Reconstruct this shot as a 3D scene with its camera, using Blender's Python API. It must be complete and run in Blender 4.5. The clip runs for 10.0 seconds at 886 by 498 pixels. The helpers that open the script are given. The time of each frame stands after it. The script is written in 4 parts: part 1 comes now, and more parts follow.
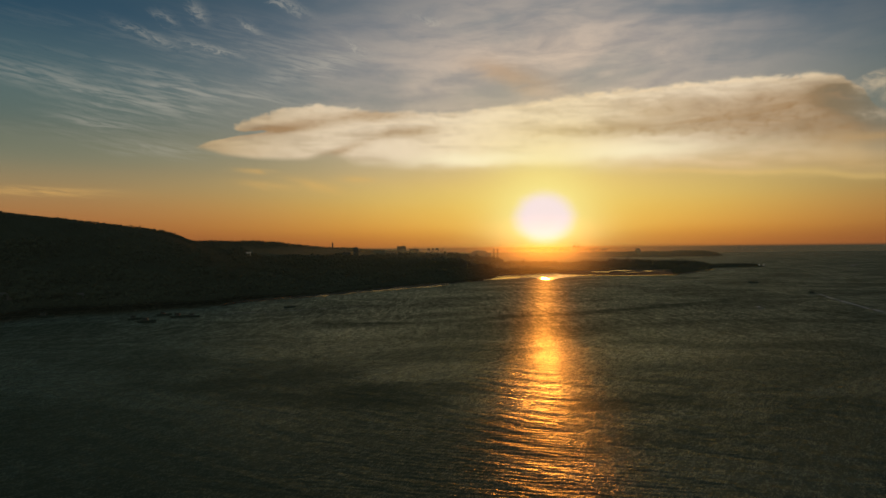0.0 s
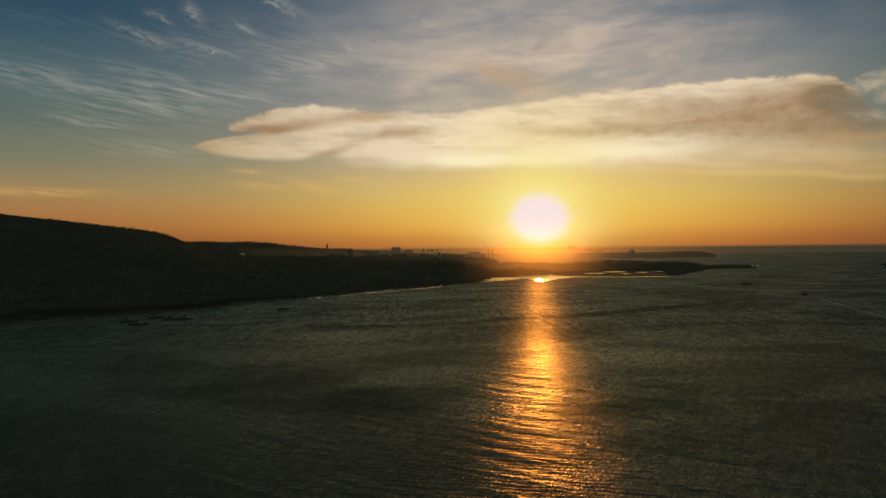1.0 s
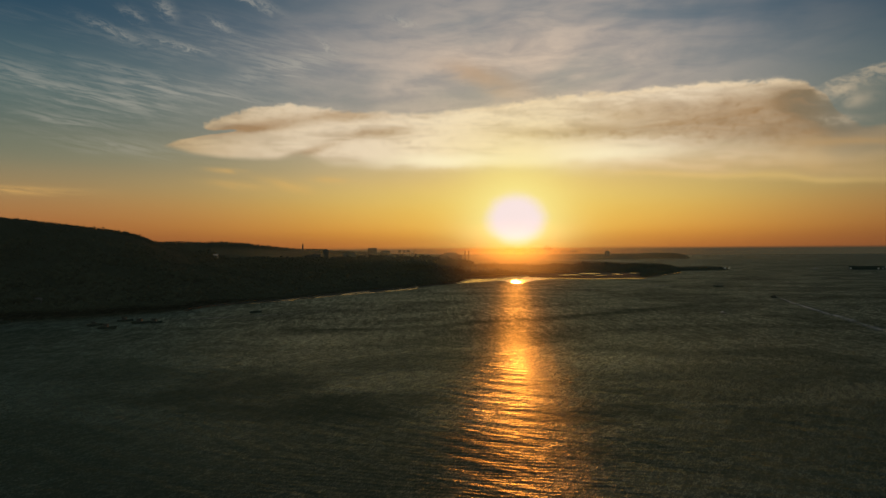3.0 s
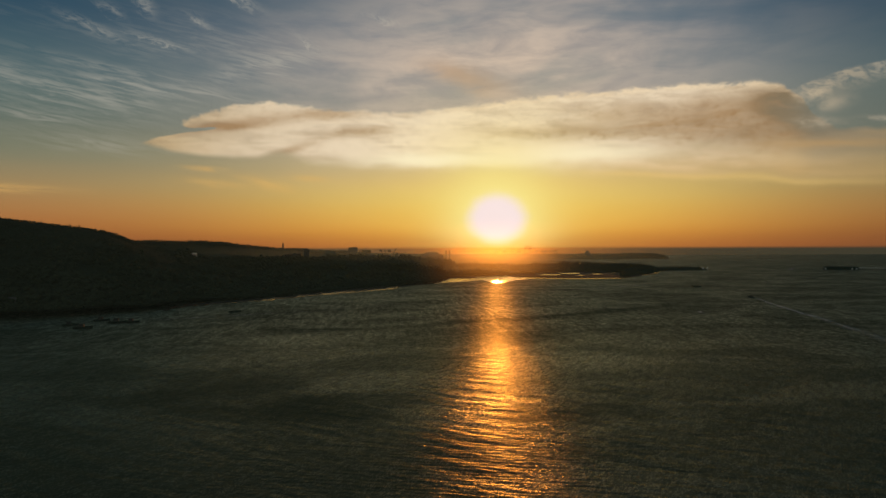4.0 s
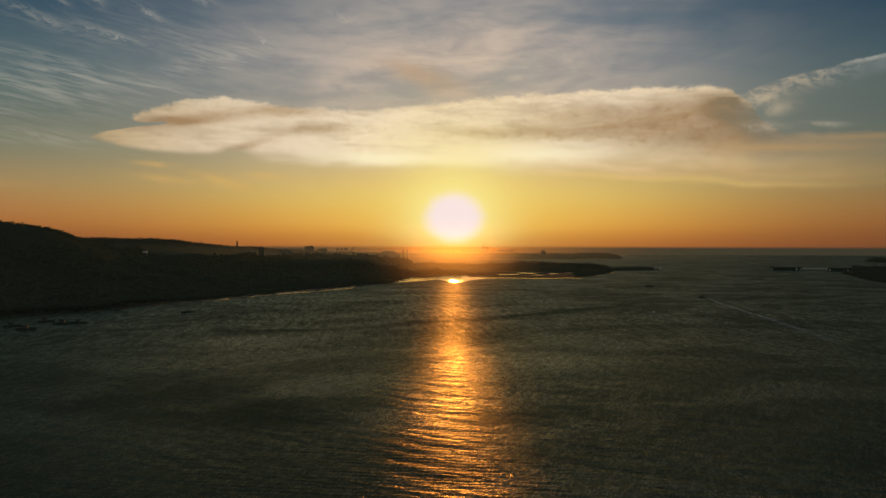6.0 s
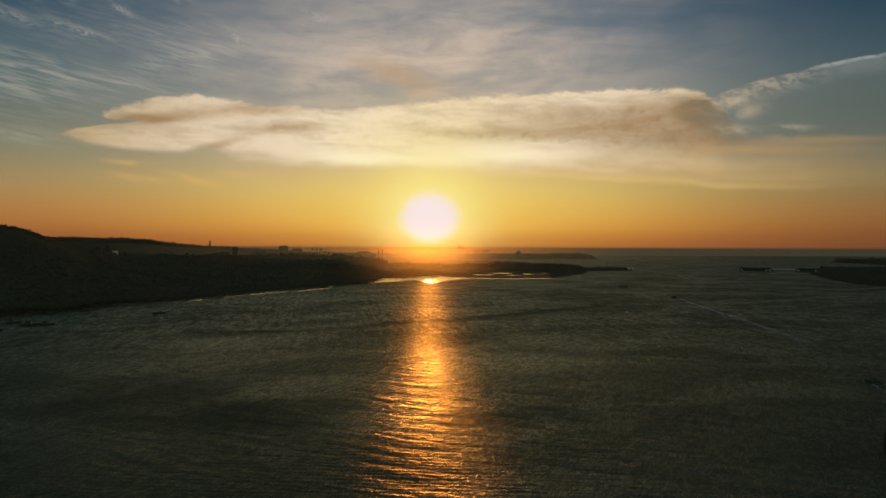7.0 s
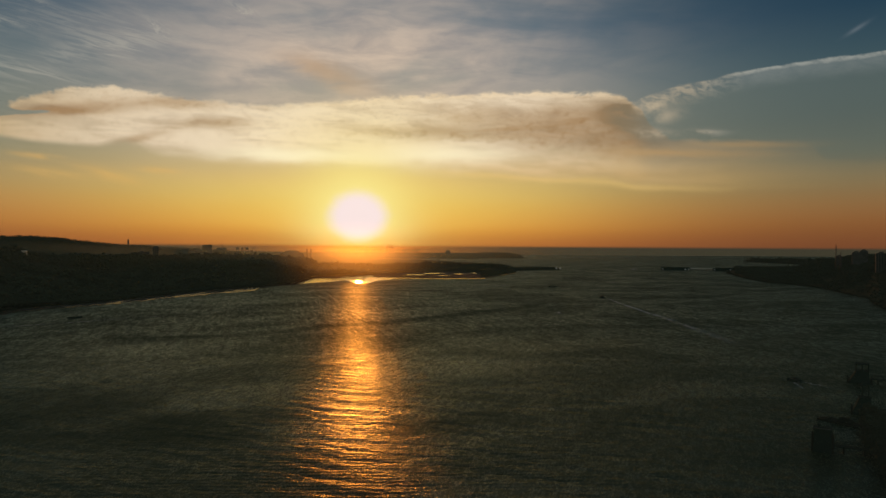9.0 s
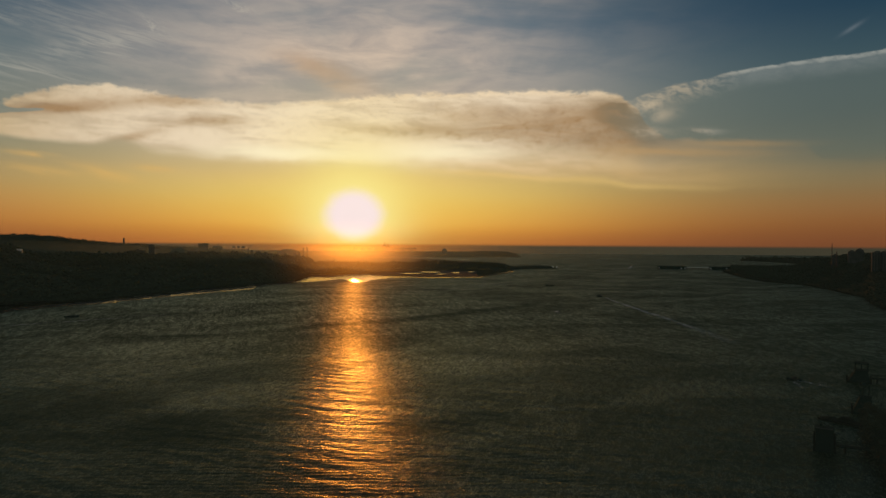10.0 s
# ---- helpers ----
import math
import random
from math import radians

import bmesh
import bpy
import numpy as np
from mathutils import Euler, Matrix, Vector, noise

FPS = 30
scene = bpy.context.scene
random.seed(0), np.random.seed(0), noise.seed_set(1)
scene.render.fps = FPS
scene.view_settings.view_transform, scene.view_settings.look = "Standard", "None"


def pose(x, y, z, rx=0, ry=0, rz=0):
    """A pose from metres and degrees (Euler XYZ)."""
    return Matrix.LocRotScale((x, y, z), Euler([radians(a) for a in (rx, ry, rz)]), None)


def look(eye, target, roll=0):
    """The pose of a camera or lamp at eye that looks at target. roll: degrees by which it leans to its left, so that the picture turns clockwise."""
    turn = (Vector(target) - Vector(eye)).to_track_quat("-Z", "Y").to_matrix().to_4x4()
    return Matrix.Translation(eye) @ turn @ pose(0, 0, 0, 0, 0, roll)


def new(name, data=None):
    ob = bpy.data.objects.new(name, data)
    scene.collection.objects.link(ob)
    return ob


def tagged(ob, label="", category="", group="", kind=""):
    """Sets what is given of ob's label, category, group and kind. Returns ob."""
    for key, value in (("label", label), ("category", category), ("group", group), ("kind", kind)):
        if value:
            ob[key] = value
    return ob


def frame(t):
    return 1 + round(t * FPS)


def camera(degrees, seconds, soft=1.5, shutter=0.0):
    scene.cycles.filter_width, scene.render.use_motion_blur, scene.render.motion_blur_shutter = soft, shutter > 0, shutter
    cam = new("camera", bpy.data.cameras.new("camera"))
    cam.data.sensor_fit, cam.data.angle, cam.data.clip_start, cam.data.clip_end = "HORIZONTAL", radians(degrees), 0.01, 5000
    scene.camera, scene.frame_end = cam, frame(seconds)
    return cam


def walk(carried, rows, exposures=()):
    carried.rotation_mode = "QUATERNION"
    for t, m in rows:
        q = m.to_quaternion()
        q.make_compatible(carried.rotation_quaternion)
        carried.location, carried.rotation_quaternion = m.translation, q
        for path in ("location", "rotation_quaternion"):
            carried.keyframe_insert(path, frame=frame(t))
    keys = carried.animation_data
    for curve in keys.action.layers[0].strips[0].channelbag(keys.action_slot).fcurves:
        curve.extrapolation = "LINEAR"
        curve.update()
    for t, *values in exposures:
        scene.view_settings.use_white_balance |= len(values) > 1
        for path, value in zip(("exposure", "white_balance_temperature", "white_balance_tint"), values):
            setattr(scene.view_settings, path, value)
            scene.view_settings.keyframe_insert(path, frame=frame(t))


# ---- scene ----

# ---------------- camera and its walk ----------------
cam = camera(65.95, 10.0, soft=1.5)
ROWS = [  # seconds, x, y, z, yaw, pitch, roll
    (0.0, -1.16, -3.98, 54.19, 0.596, -0.106, 0.574),
    (0.5, -0.44, -3.72, 54.97, 0.462, -0.085, 0.599),
    (1.0, 0.36, -3.41, 55.64, 0.188, -0.056, 0.557),
    (1.5, 1.10, -3.12, 56.23, -0.099, -0.060, 0.586),
    (2.0, 1.81, -2.75, 56.73, -0.433, -0.019, 0.541),
    (2.5, 2.30, -2.37, 57.28, -1.035, -0.024, 0.464),
    (4.0, 2.33, -2.03, 57.80, -3.331, -0.088, 0.205),
    (4.5, 1.91, -1.79, 58.17, -4.226, -0.128, 0.126),
    (5.0, 1.49, -1.43, 58.41, -5.141, -0.147, 0.063),
    (5.5, 1.30, -0.74, 58.80, -6.064, -0.176, -0.034),
    (7.0, 1.22, 0.25, 59.37, -8.990, -0.175, -0.203),
    (7.5, 0.69, 1.32, 60.04, -10.402, -0.172, -0.265),
    (8.0, -0.25, 2.55, 60.68, -11.918, -0.180, -0.276),
    (8.5, -1.59, 3.85, 61.19, -13.567, -0.185, -0.334),
    (9.0, -2.85, 5.14, 61.50, -14.972, -0.244, -0.334),
    (9.5, -3.72, 5.90, 61.66, -15.108, -0.294, -0.380),
    (10.0, -4.46, 6.28, 61.78, -15.305, -0.358, -0.375),
]
walk(cam, [(t, pose(x, y, z, 90 + p, r, w)) for t, x, y, z, w, p, r in ROWS])

# ---------------- node helpers ----------------


def lin(r, g, b):
    """Linear colour from 0..255 display values."""
    def one(c):
        c = c / 255
        return c / 12.92 if c <= 0.04045 else ((c + 0.055) / 1.055) ** 2.4
    return (one(r), one(g), one(b), 1.0)


class Val:
    """A number in a node tree, with arithmetic."""

    def __init__(self, tree, sock):
        self.tree, self.sock = tree, sock

    def op(self, kind, *others, clamp=False):
        n = self.tree.nodes.new("ShaderNodeMath")
        n.operation, n.use_clamp = kind, clamp
        for k, o in enumerate((self, *others)):
            if isinstance(o, Val):
                self.tree.links.new(o.sock, n.inputs[k])
            else:
                n.inputs[k].default_value = o
        return Val(self.tree, n.outputs[0])

    def __add__(self, o): return self.op("ADD", o)
    def __radd__(self, o): return self.op("ADD", o)
    def __sub__(self, o): return self.op("SUBTRACT", o)
    def __rsub__(self, o): return (self * -1.0) + o
    def __mul__(self, o): return self.op("MULTIPLY", o)
    def __rmul__(self, o): return self.op("MULTIPLY", o)
    def __truediv__(self, o): return self.op("DIVIDE", o)
    def clip(self): return self.op("ADD", 0.0, clamp=True)

    def smooth(self, a, b, lo=0.0, hi=1.0):
        n = self.tree.nodes.new("ShaderNodeMapRange")
        n.interpolation_type = "SMOOTHSTEP"
        self.tree.links.new(self.sock, n.inputs[0])
        for k, v in zip((1, 2, 3, 4), (a, b, lo, hi)):
            n.inputs[k].default_value = v
        return Val(self.tree, n.outputs[0])

    def bell(self, mid, width):
        """A bell curve round mid."""
        d = (self - mid) / width
        return (d * d * -1.0).op("EXPONENT")

    def ramp(self, a, b, stops, smooth=True):
        """A colour that follows this number from a to b; stops: (number, colour)."""
        n = self.tree.nodes.new("ShaderNodeValToRGB")
        n.color_ramp.interpolation = "CARDINAL" if smooth else "LINEAR"
        els = n.color_ramp.elements
        while len(els) < len(stops):
            els.new(0.5)
        for el, (at, c) in zip(els, stops):
            el.position = min(1.0, max(0.0, (at - a) / (b - a)))
        for el, (at, c) in zip(els, stops):
            el.color = c
        t = (self - a) / (b - a)
        self.tree.links.new(t.sock, n.inputs[0])
        return n.outputs[0]

    def curve(self, a, b, stops, scale):
        """A number that follows this number from a to b."""
        n = self.ramp(a, b, [(x, (y / scale, y / scale, y / scale, 1)) for x, y in stops], smooth=False)
        return Val(self.tree, n) * scale


def mixed(tree, fac, c1, c2, mode="MIX"):
    n = tree.nodes.new("ShaderNodeMix")
    n.data_type, n.blend_type = "RGBA", mode
    for sock, v in ((n.inputs[0], fac), (n.inputs[6], c1), (n.inputs[7], c2)):
        if isinstance(v, Val):
            tree.links.new(v.sock, sock)
        elif isinstance(v, bpy.types.NodeSocket):
            tree.links.new(v, sock)
        else:
            sock.default_value = v
    return n.outputs[2]


def vec3(tree, x, y, z):
    n = tree.nodes.new("ShaderNodeCombineXYZ")
    for k, v in enumerate((x, y, z)):
        if isinstance(v, Val):
            tree.links.new(v.sock, n.inputs[k])
        else:
            n.inputs[k].default_value = v
    return n.outputs[0]


def fbm(tree, vector, scale, detail=4.0, rough=0.55, warp=0.0):
    n = tree.nodes.new("ShaderNodeTexNoise")
    n.inputs["Scale"].default_value, n.inputs["Detail"].default_value = scale, detail
    n.inputs["Roughness"].default_value, n.inputs["Distortion"].default_value = rough, warp
    tree.links.new(vector, n.inputs["Vector"])
    return Val(tree, n.outputs[0])


def axes(tree, vector):
    n = tree.nodes.new("ShaderNodeSeparateXYZ")
    tree.links.new(vector, n.inputs[0])
    return [Val(tree, o) for o in n.outputs]


# ---------------- sky, sun ----------------
SUN_AZ, SUN_EL = 7.85, 2.33
SUN_DIR = Vector((math.sin(radians(SUN_AZ)) * math.cos(radians(SUN_EL)),
                  math.cos(radians(SUN_AZ)) * math.cos(radians(SUN_EL)), math.sin(radians(SUN_EL))))


def build_world():
    world = bpy.data.worlds.new("sunset_sky")
    scene.world = world
    world.use_nodes = True
    tree = world.node_tree
    tree.nodes.clear()
    co = tree.nodes.new("ShaderNodeTexCoord").outputs["Generated"]
    x, y, z = axes(tree, co)
    az = x.op("ARCTAN2", y) * 57.2958
    el = z.op("ARCSINE") * 57.2958
    off = az - SUN_AZ
    # angle from the sun
    cosine = x * SUN_DIR.x + y * SUN_DIR.y + z * SUN_DIR.z
    ang = cosine.op("MINIMUM", 1.0).op("ARCCOSINE") * 57.2958

    # clear sky: away from the sun and over it
    far = el.ramp(-1, 27, [
        (0.0, lin(140, 84, 50)), (2.2, lin(164, 108, 62)), (4.3, lin(158, 127, 86)), (6.5, lin(128, 124, 100)),
        (9.2, lin(98, 109, 99)), (12.4, lin(80, 101, 103)), (16.7, lin(49, 77, 93)), (20.5, lin(40, 68, 85)), (27.0, lin(30, 56, 80))])
    near = el.ramp(-1, 27, [
        (0.0, lin(226, 134, 52)), (1.6, lin(240, 172, 68)), (3.8, lin(240, 198, 98)), (5.9, lin(226, 192, 122)),
        (8.6, lin(196, 178, 146)), (11.9, lin(158, 154, 146)), (16.2, lin(118, 130, 138)), (20.5, lin(92, 110, 124)), (27.0, lin(60, 84, 108))])
    sky = mixed(tree, off.bell(0.0, 20.5), far, near)

    # long soft noise in the plane of azimuth and height
    soft = fbm(tree, vec3(tree, az * 0.042, el * 0.20, 3.0), 1.0, 5.0, 0.55, 0.6)
    fine = fbm(tree, vec3(tree, az * 0.20, el * 0.70, 7.0), 1.0, 6.0, 0.6, 0.5)
    puff = fbm(tree, vec3(tree, az * 0.55, el * 1.05, 1.0), 1.0, 5.0, 0.62, 0.2)
    hair = fbm(tree, vec3(tree, az * 0.40 + el * 0.25, el * 3.2 + az * 0.45, 5.0), 1.0, 4.0, 0.62, 0.6)
    wave_az, wave_el = az + (fine - 0.5) * 3.0, el + (fine - 0.5) * 0.9 + (puff - 0.5) * 0.5

    def blob(a0, e0, ra, re, tilt, u=wave_az, v=wave_el):
        """A soft patch round a place in the sky, ra by re degrees, its long side raised by tilt degrees."""
        c, n = math.cos(radians(tilt)), math.sin(radians(tilt))
        p, q = u * (c / ra) + v * (n / ra) - (a0 * c + e0 * n) / ra, v * (c / re) - u * (n / re) - (e0 * c - a0 * n) / re
        return ((p * p + q * q) * -1.0).op("EXPONENT")

    def blobs(rows, **k):
        total = blob(*rows[0], **k)
        for row in rows[1:]:
            total = total + blob(*row, **k)
        return total

    # broad high veil that fans out above the sun
    fan = (off + 3.0) / (el + 9.0)
    rays = fbm(tree, vec3(tree, fan * 2.4, el * 0.10, 41.0), 1.0, 4.0, 0.5, 0.8)
    veil = (off + 0.5 - (el - 14.0) * 0.35).bell(0.0, 16.0) * el.bell(14.5, 6.2) * (soft * 0.65 + rays * 0.35).smooth(0.24, 0.54)
    veil_col = mixed(tree, (fine * 0.5 + soft * 0.3 + rays * 0.2).smooth(0.34, 0.62), lin(158, 148, 146), lin(208, 187, 170))
    sky = mixed(tree, (veil * 0.95).clip(), sky, veil_col)
    warm = blobs(((3.9, 14.5, 2.4, 0.8, -12), (6.5, 13.5, 3.0, 0.9, -20)))
    sky = mixed(tree, (warm * 0.45).clip(), sky, lin(184, 152, 126))

    # wisps of cirrus, drawn out and falling to the north
    curl = fbm(tree, vec3(tree, az * 0.9 + el * 0.6, el * 1.6, 51.0), 1.0, 5.0, 0.66, 0.9)
    cirrus = blobs(((-23.6, 16.2, 2.0, 0.30, -17), (-19.1, 15.7, 2.3, 0.20, -11), (-20.0, 18.2, 0.9, 0.40, -50), (-22.4, 17.5, 0.8, 0.3, -30), (-16.1, 17.4, 0.9, 0.22, -30),
                    (-1.3, 18.4, 1.5, 0.22, -16), (-7.8, 16.4, 1.0, 0.22, -35), (-13.2, 19.4, 1.8, 0.35, -22)), u=az + (curl - 0.5) * 2.6, v=el + (curl - 0.5) * 1.3) * 0.75
    long_wisps = blobs(((-23.0, 13.5, 4.6, 0.34, -7), (-23.2, 12.6, 2.8, 0.3, -8), (-20.2, 12.4, 2.8, 0.3, -10), (-15.3, 12.2, 3.6, 0.26, -6), (-25.2, 11.4, 5.6, 0.8, -6),
                        (-27.1, 9.6, 3.4, 0.42, -3), (-23.7, 7.9, 4.6, 0.7, -3), (-10.9, 14.7, 4.6, 0.8, 14), (-30.5, 12.6, 4.0, 0.8, -6)), u=az + (soft - 0.5) * 3.0, v=el + (hair - 0.5) * 0.9) * 0.55
    wisp = cirrus * curl.smooth(0.32, 0.62) + long_wisps * hair.smooth(0.34, 0.66)
    mist = soft.smooth(0.36, 0.62) * hair.smooth(0.40, 0.66) * az.smooth(0.0, -12.0) * el.smooth(7.0, 10.5) * el.smooth(20.0, 14.0)
    sky = mixed(tree, (wisp * 0.46 + mist * 0.20).clip(), sky, lin(186, 180, 166))
    # low wisps under the bank
    lowm = blobs(((-15.2, 5.2, 2.0, 0.3, -6), (-7.8, 5.75, 1.5, 0.24, -2), (-16.0, 6.35, 1.4, 0.18, -2), (-30.6, 4.4, 4.2, 0.3, 0), (-11.0, 5.2, 2.2, 0.4, -12)), u=az + (puff - 0.5) * 2.0, v=el + (hair - 0.5) * 0.7)
    sky = mixed(tree, (lowm * 0.50 * hair.smooth(0.25, 0.6)).clip(), sky, lin(226, 178, 102))

    # the main bank of cloud
    top = az.curve(-40, 60, [(-40, 7.0), (-22.0, 7.4), (-20.5, 8.2), (-18.4, 9.2), (-17.7, 10.0), (-15.5, 10.9), (-13.0, 11.7), (-11.0, 11.9), (-8.7, 11.6), (-4.5, 11.4), (0.3, 11.3), (5.0, 11.7),
                             (9.7, 12.25), (14.2, 12.55), (22.0, 12.7), (28.3, 12.45), (29.8, 12.0), (31.0, 11.2), (32.0, 9.6), (33.6, 8.6), (43.0, 7.9), (44.3, 6.6), (50.0, 6.0), (60.0, 6.0)], 20.0)
    base = az.curve(-40, 60, [(-40, 8.0), (-20.5, 8.0), (-18.2, 7.45), (-16.0, 7.25), (-11.9, 7.2), (-10.0, 7.7), (-8.0, 7.1), (-4.5, 6.8), (0.2, 6.6), (5.0, 6.5), (9.6, 6.3), (14.1, 6.0), (18.5, 5.6),
                              (26.5, 5.1), (28.5, 5.0), (30.8, 4.5), (38.0, 4.35), (60.0, 4.1)], 20.0)
    crisp = fbm(tree, vec3(tree, az * 1.1, el * 1.7, 61.0), 1.0, 5.0, 0.66, 0.3)
    edge = (puff - 0.5) * 1.0 + (fine - 0.5) * 0.8 + (crisp - 0.5) * 0.9
    notch = blobs(((-18.6, 9.15, 1.5, 0.28, 4), (-16.2, 9.35, 1.6, 0.16, 6)), u=az + (puff - 0.5) * 1.2, v=el + (puff - 0.5) * 0.5)
    over = (top - el - notch * 2.0 + edge * az.smooth(-14.0, 4.0, 0.9, 0.6)).smooth(-0.04, 0.34)
    under = ((el - base + ((fine - 0.5) * 1.2 + (soft - 0.5) * 0.8) * az.smooth(-14.0, 0.0, 0.30, 1.0)) / az.smooth(-14.0, -4.0, 0.45, 1.4)).smooth(-0.3, 0.9)
    under = under.op("MAXIMUM", (el - base + (fine - 0.5) * 0.9).smooth(-0.10, 0.30) * az.smooth(14.0, 20.0) * 0.6)
    bank = over * under
    grain = fbm(tree, vec3(tree, az * 0.15, el * 0.9, 31.0), 1.0, 5.0, 0.55, 0.9)
    thick = (fine * 0.3 + soft * 0.4 + grain * 0.3).smooth(0.32, 0.58)
    bank = bank * (thick * 0.35 + 0.65) * az.smooth(47.0, 31.0, 0.10, 1.0)
    # lit cream towards the sun, brown shade on its far side
    lit = ang.ramp(0, 48, [(0, lin(255, 240, 204)), (6, lin(250, 230, 192)), (12, lin(240, 220, 190)), (22, lin(222, 200, 168)), (30, lin(190, 160, 114)), (38, lin(172, 140, 96)), (48, lin(156, 122, 84))])
    brown = blobs(((22.5, 10.2, 7.5, 0.9, -4), (27.0, 8.8, 6.0, 1.3, -3), (16.0, 9.4, 7.0, 0.5, -1), (30.5, 8.6, 3.5, 1.0, -6), (26.5, 10.6, 3.5, 0.9, 0)),
                  u=az + (fine - 0.5) * 4.0, v=el + (fine - 0.5) * 1.2 + (crisp - 0.5) * 0.7)
    brown = 0.95 - (brown * -1.6).op("EXPONENT") * 0.95
    folds = blobs(((-12.5, 10.15, 4.2, 0.45, 8), (-6.0, 11.0, 3.2, 0.5, 2), (-14.5, 9.6, 3.4, 0.3, 6), (-9.2, 8.0, 2.4, 0.35, 18), (-3.5, 9.6, 3.0, 0.4, 4))) * 0.62
    knot = blobs(((29.6, 10.8, 1.8, 1.1, -16), (31.0, 9.7, 1.6, 0.9, -40))) * fine.smooth(0.2, 0.5)
    streaks = (fine * 0.4 + grain * 0.6).smooth(0.54, 0.38) * 0.28
    shade = (brown * (grain.smooth(0.35, 0.6) * 0.35 + 0.65) + knot * 0.75 + folds + (crisp - 0.5).op("MAXIMUM", 0.0) * 0.9 + streaks).clip()
    cloud = mixed(tree, shade, lit, mixed(tree, knot.clip(), lin(164, 129, 90), lin(136, 117, 90)))
    cloud = mixed(tree, el.smooth(8.6, 5.4) * az.smooth(9.0, 20.0) * 0.75, cloud, lin(214, 172, 106))
    sky = mixed(tree, (bank * 0.93).clip(), sky, cloud)
    # thin bright rim along the top of the bank
    rim = (top - el + edge * 0.55 - 0.12).bell(0.12, 0.22) * az.smooth(3.0, 8.0) * az.smooth(30.0, 28.0) * puff.smooth(0.30, 0.55)
    sky = mixed(tree, (rim * 0.45).clip(), sky, lin(240, 214, 176))
    # bright bars low over the sun, and a tan veil below the bank
    bars = blobs(((7.5, 7.25, 5.4, 0.45, 0), (14.5, 7.7, 5.4, 0.55, -2), (1.5, 7.4, 4.5, 0.5, 2)))
    sky = mixed(tree, (bars * 0.75).clip(), sky, lin(255, 242, 208))
    low_line = ((el - base - 0.25 + (fine - 0.5) * 0.9).bell(0.0, 0.26)) * az.smooth(12.0, 18.0) * az.smooth(40.0, 29.0)
    sky = mixed(tree, (low_line * 0.32).clip(), sky, lin(234, 196, 112))

    # rippled band that runs up to the east
    run = az.curve(20, 60, [(20, 11.2), (30.7, 11.75), (32.5, 12.3), (34.2, 12.7), (36.3, 12.97), (38.3, 13.32), (40.3, 13.5), (42.2, 13.62), (45.8, 13.68), (60.0, 13.8)], 20.0)
    rip = fbm(tree, vec3(tree, (az + el * 0.8) * 1.25, (el - az * 0.06) * 1.9, 2.0), 1.0, 4.0, 0.62, 0.4)
    d = run - el + (puff - 0.5) * 0.5
    body = d.smooth(-0.05, 0.18) * d.smooth(1.9, 0.3) * az.smooth(40.0, 35.0) * (rip.smooth(0.34, 0.66) * 0.8 + 0.1)
    cord = d.smooth(-0.06, 0.10) * d.smooth(0.42, 0.08) * (rip.smooth(0.3, 0.6) * 0.5 + 0.5) * az.smooth(36.0, 39.5)
    skirt = d.smooth(0.0, 0.3) * d.smooth(1.7, 0.4) * az.smooth(37.0, 40.0) * (rip * 0.5 + 0.25)
    band = (body * 0.70 + cord * 0.70 + skirt * 0.55) * az.smooth(30.0, 31.2)
    puffs = blobs(((32.1, 9.1, 1.4, 0.35, -8), (36.1, 9.0, 1.3, 0.2, -3), (33.0, 10.4, 1.2, 0.5, 10), (32.2, 11.2, 0.8, 0.5, 20)), u=az + (puff - 0.5) * 2.0, v=el + (puff - 0.5) * 0.9) * puff.smooth(0.30, 0.58)
    below = (run - el).smooth(0.2, 1.6) * az.smooth(30.0, 32.5) * el.smooth(4.5, 8.5)
    sky = mixed(tree, (below * 0.50).clip(), sky, lin(112, 120, 112))
    sky = mixed(tree, ((band + puffs * 0.6) * az.smooth(70.0, 50.0)).clip(), sky, mixed(tree, az.smooth(34.0, 40.0), lin(196, 178, 150), lin(184, 182, 170)))
    tail = blobs(((38.6, 7.9, 4.0, 0.26, -3), (36.0, 7.3, 4.5, 0.35, -3), (31.5, 7.6, 3.5, 0.4, -2)), u=az + (puff - 0.5) * 1.2, v=el + (hair - 0.5) * 0.5)
    sky = mixed(tree, (tail * 0.5).clip(), sky, lin(190, 154, 106))
    sky = mixed(tree, (blob(46.1, 15.4, 0.7, 0.14, 28, az, el) * 0.35).clip(), sky, lin(150, 156, 160))

    # dimmer away to the east
    sky = mixed(tree, az.smooth(22.0, 47.0) * 0.9, sky, mixed(tree, 1.0, sky, (0.64, 0.68, 0.72, 1), "MULTIPLY"))
    # glow round the sun
    halo = (ang * -0.20).op("EXPONENT") * 0.76 + ang.bell(0.0, 3.6) * 0.5
    halo = (halo * (fine * 0.3 + 0.85)).clip()
    sky = mixed(tree, halo, sky, lin(255, 226, 112))
    sky = mixed(tree, (ang.bell(0.0, 3.9) * 0.85 * el.smooth(-0.6, 1.2)).clip(), sky, lin(255, 241, 160))
    lift = el - SUN_EL - 0.12
    oval = ((off * off) * 0.80 + (lift * lift) * 1.15).op("SQRT")
    disc = (oval + (puff - 0.5) * 0.5).smooth(2.75, 1.35)
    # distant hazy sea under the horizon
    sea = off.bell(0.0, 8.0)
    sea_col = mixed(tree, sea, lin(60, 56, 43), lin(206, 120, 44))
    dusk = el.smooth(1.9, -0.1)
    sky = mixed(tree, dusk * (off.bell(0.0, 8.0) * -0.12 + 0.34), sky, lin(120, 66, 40))
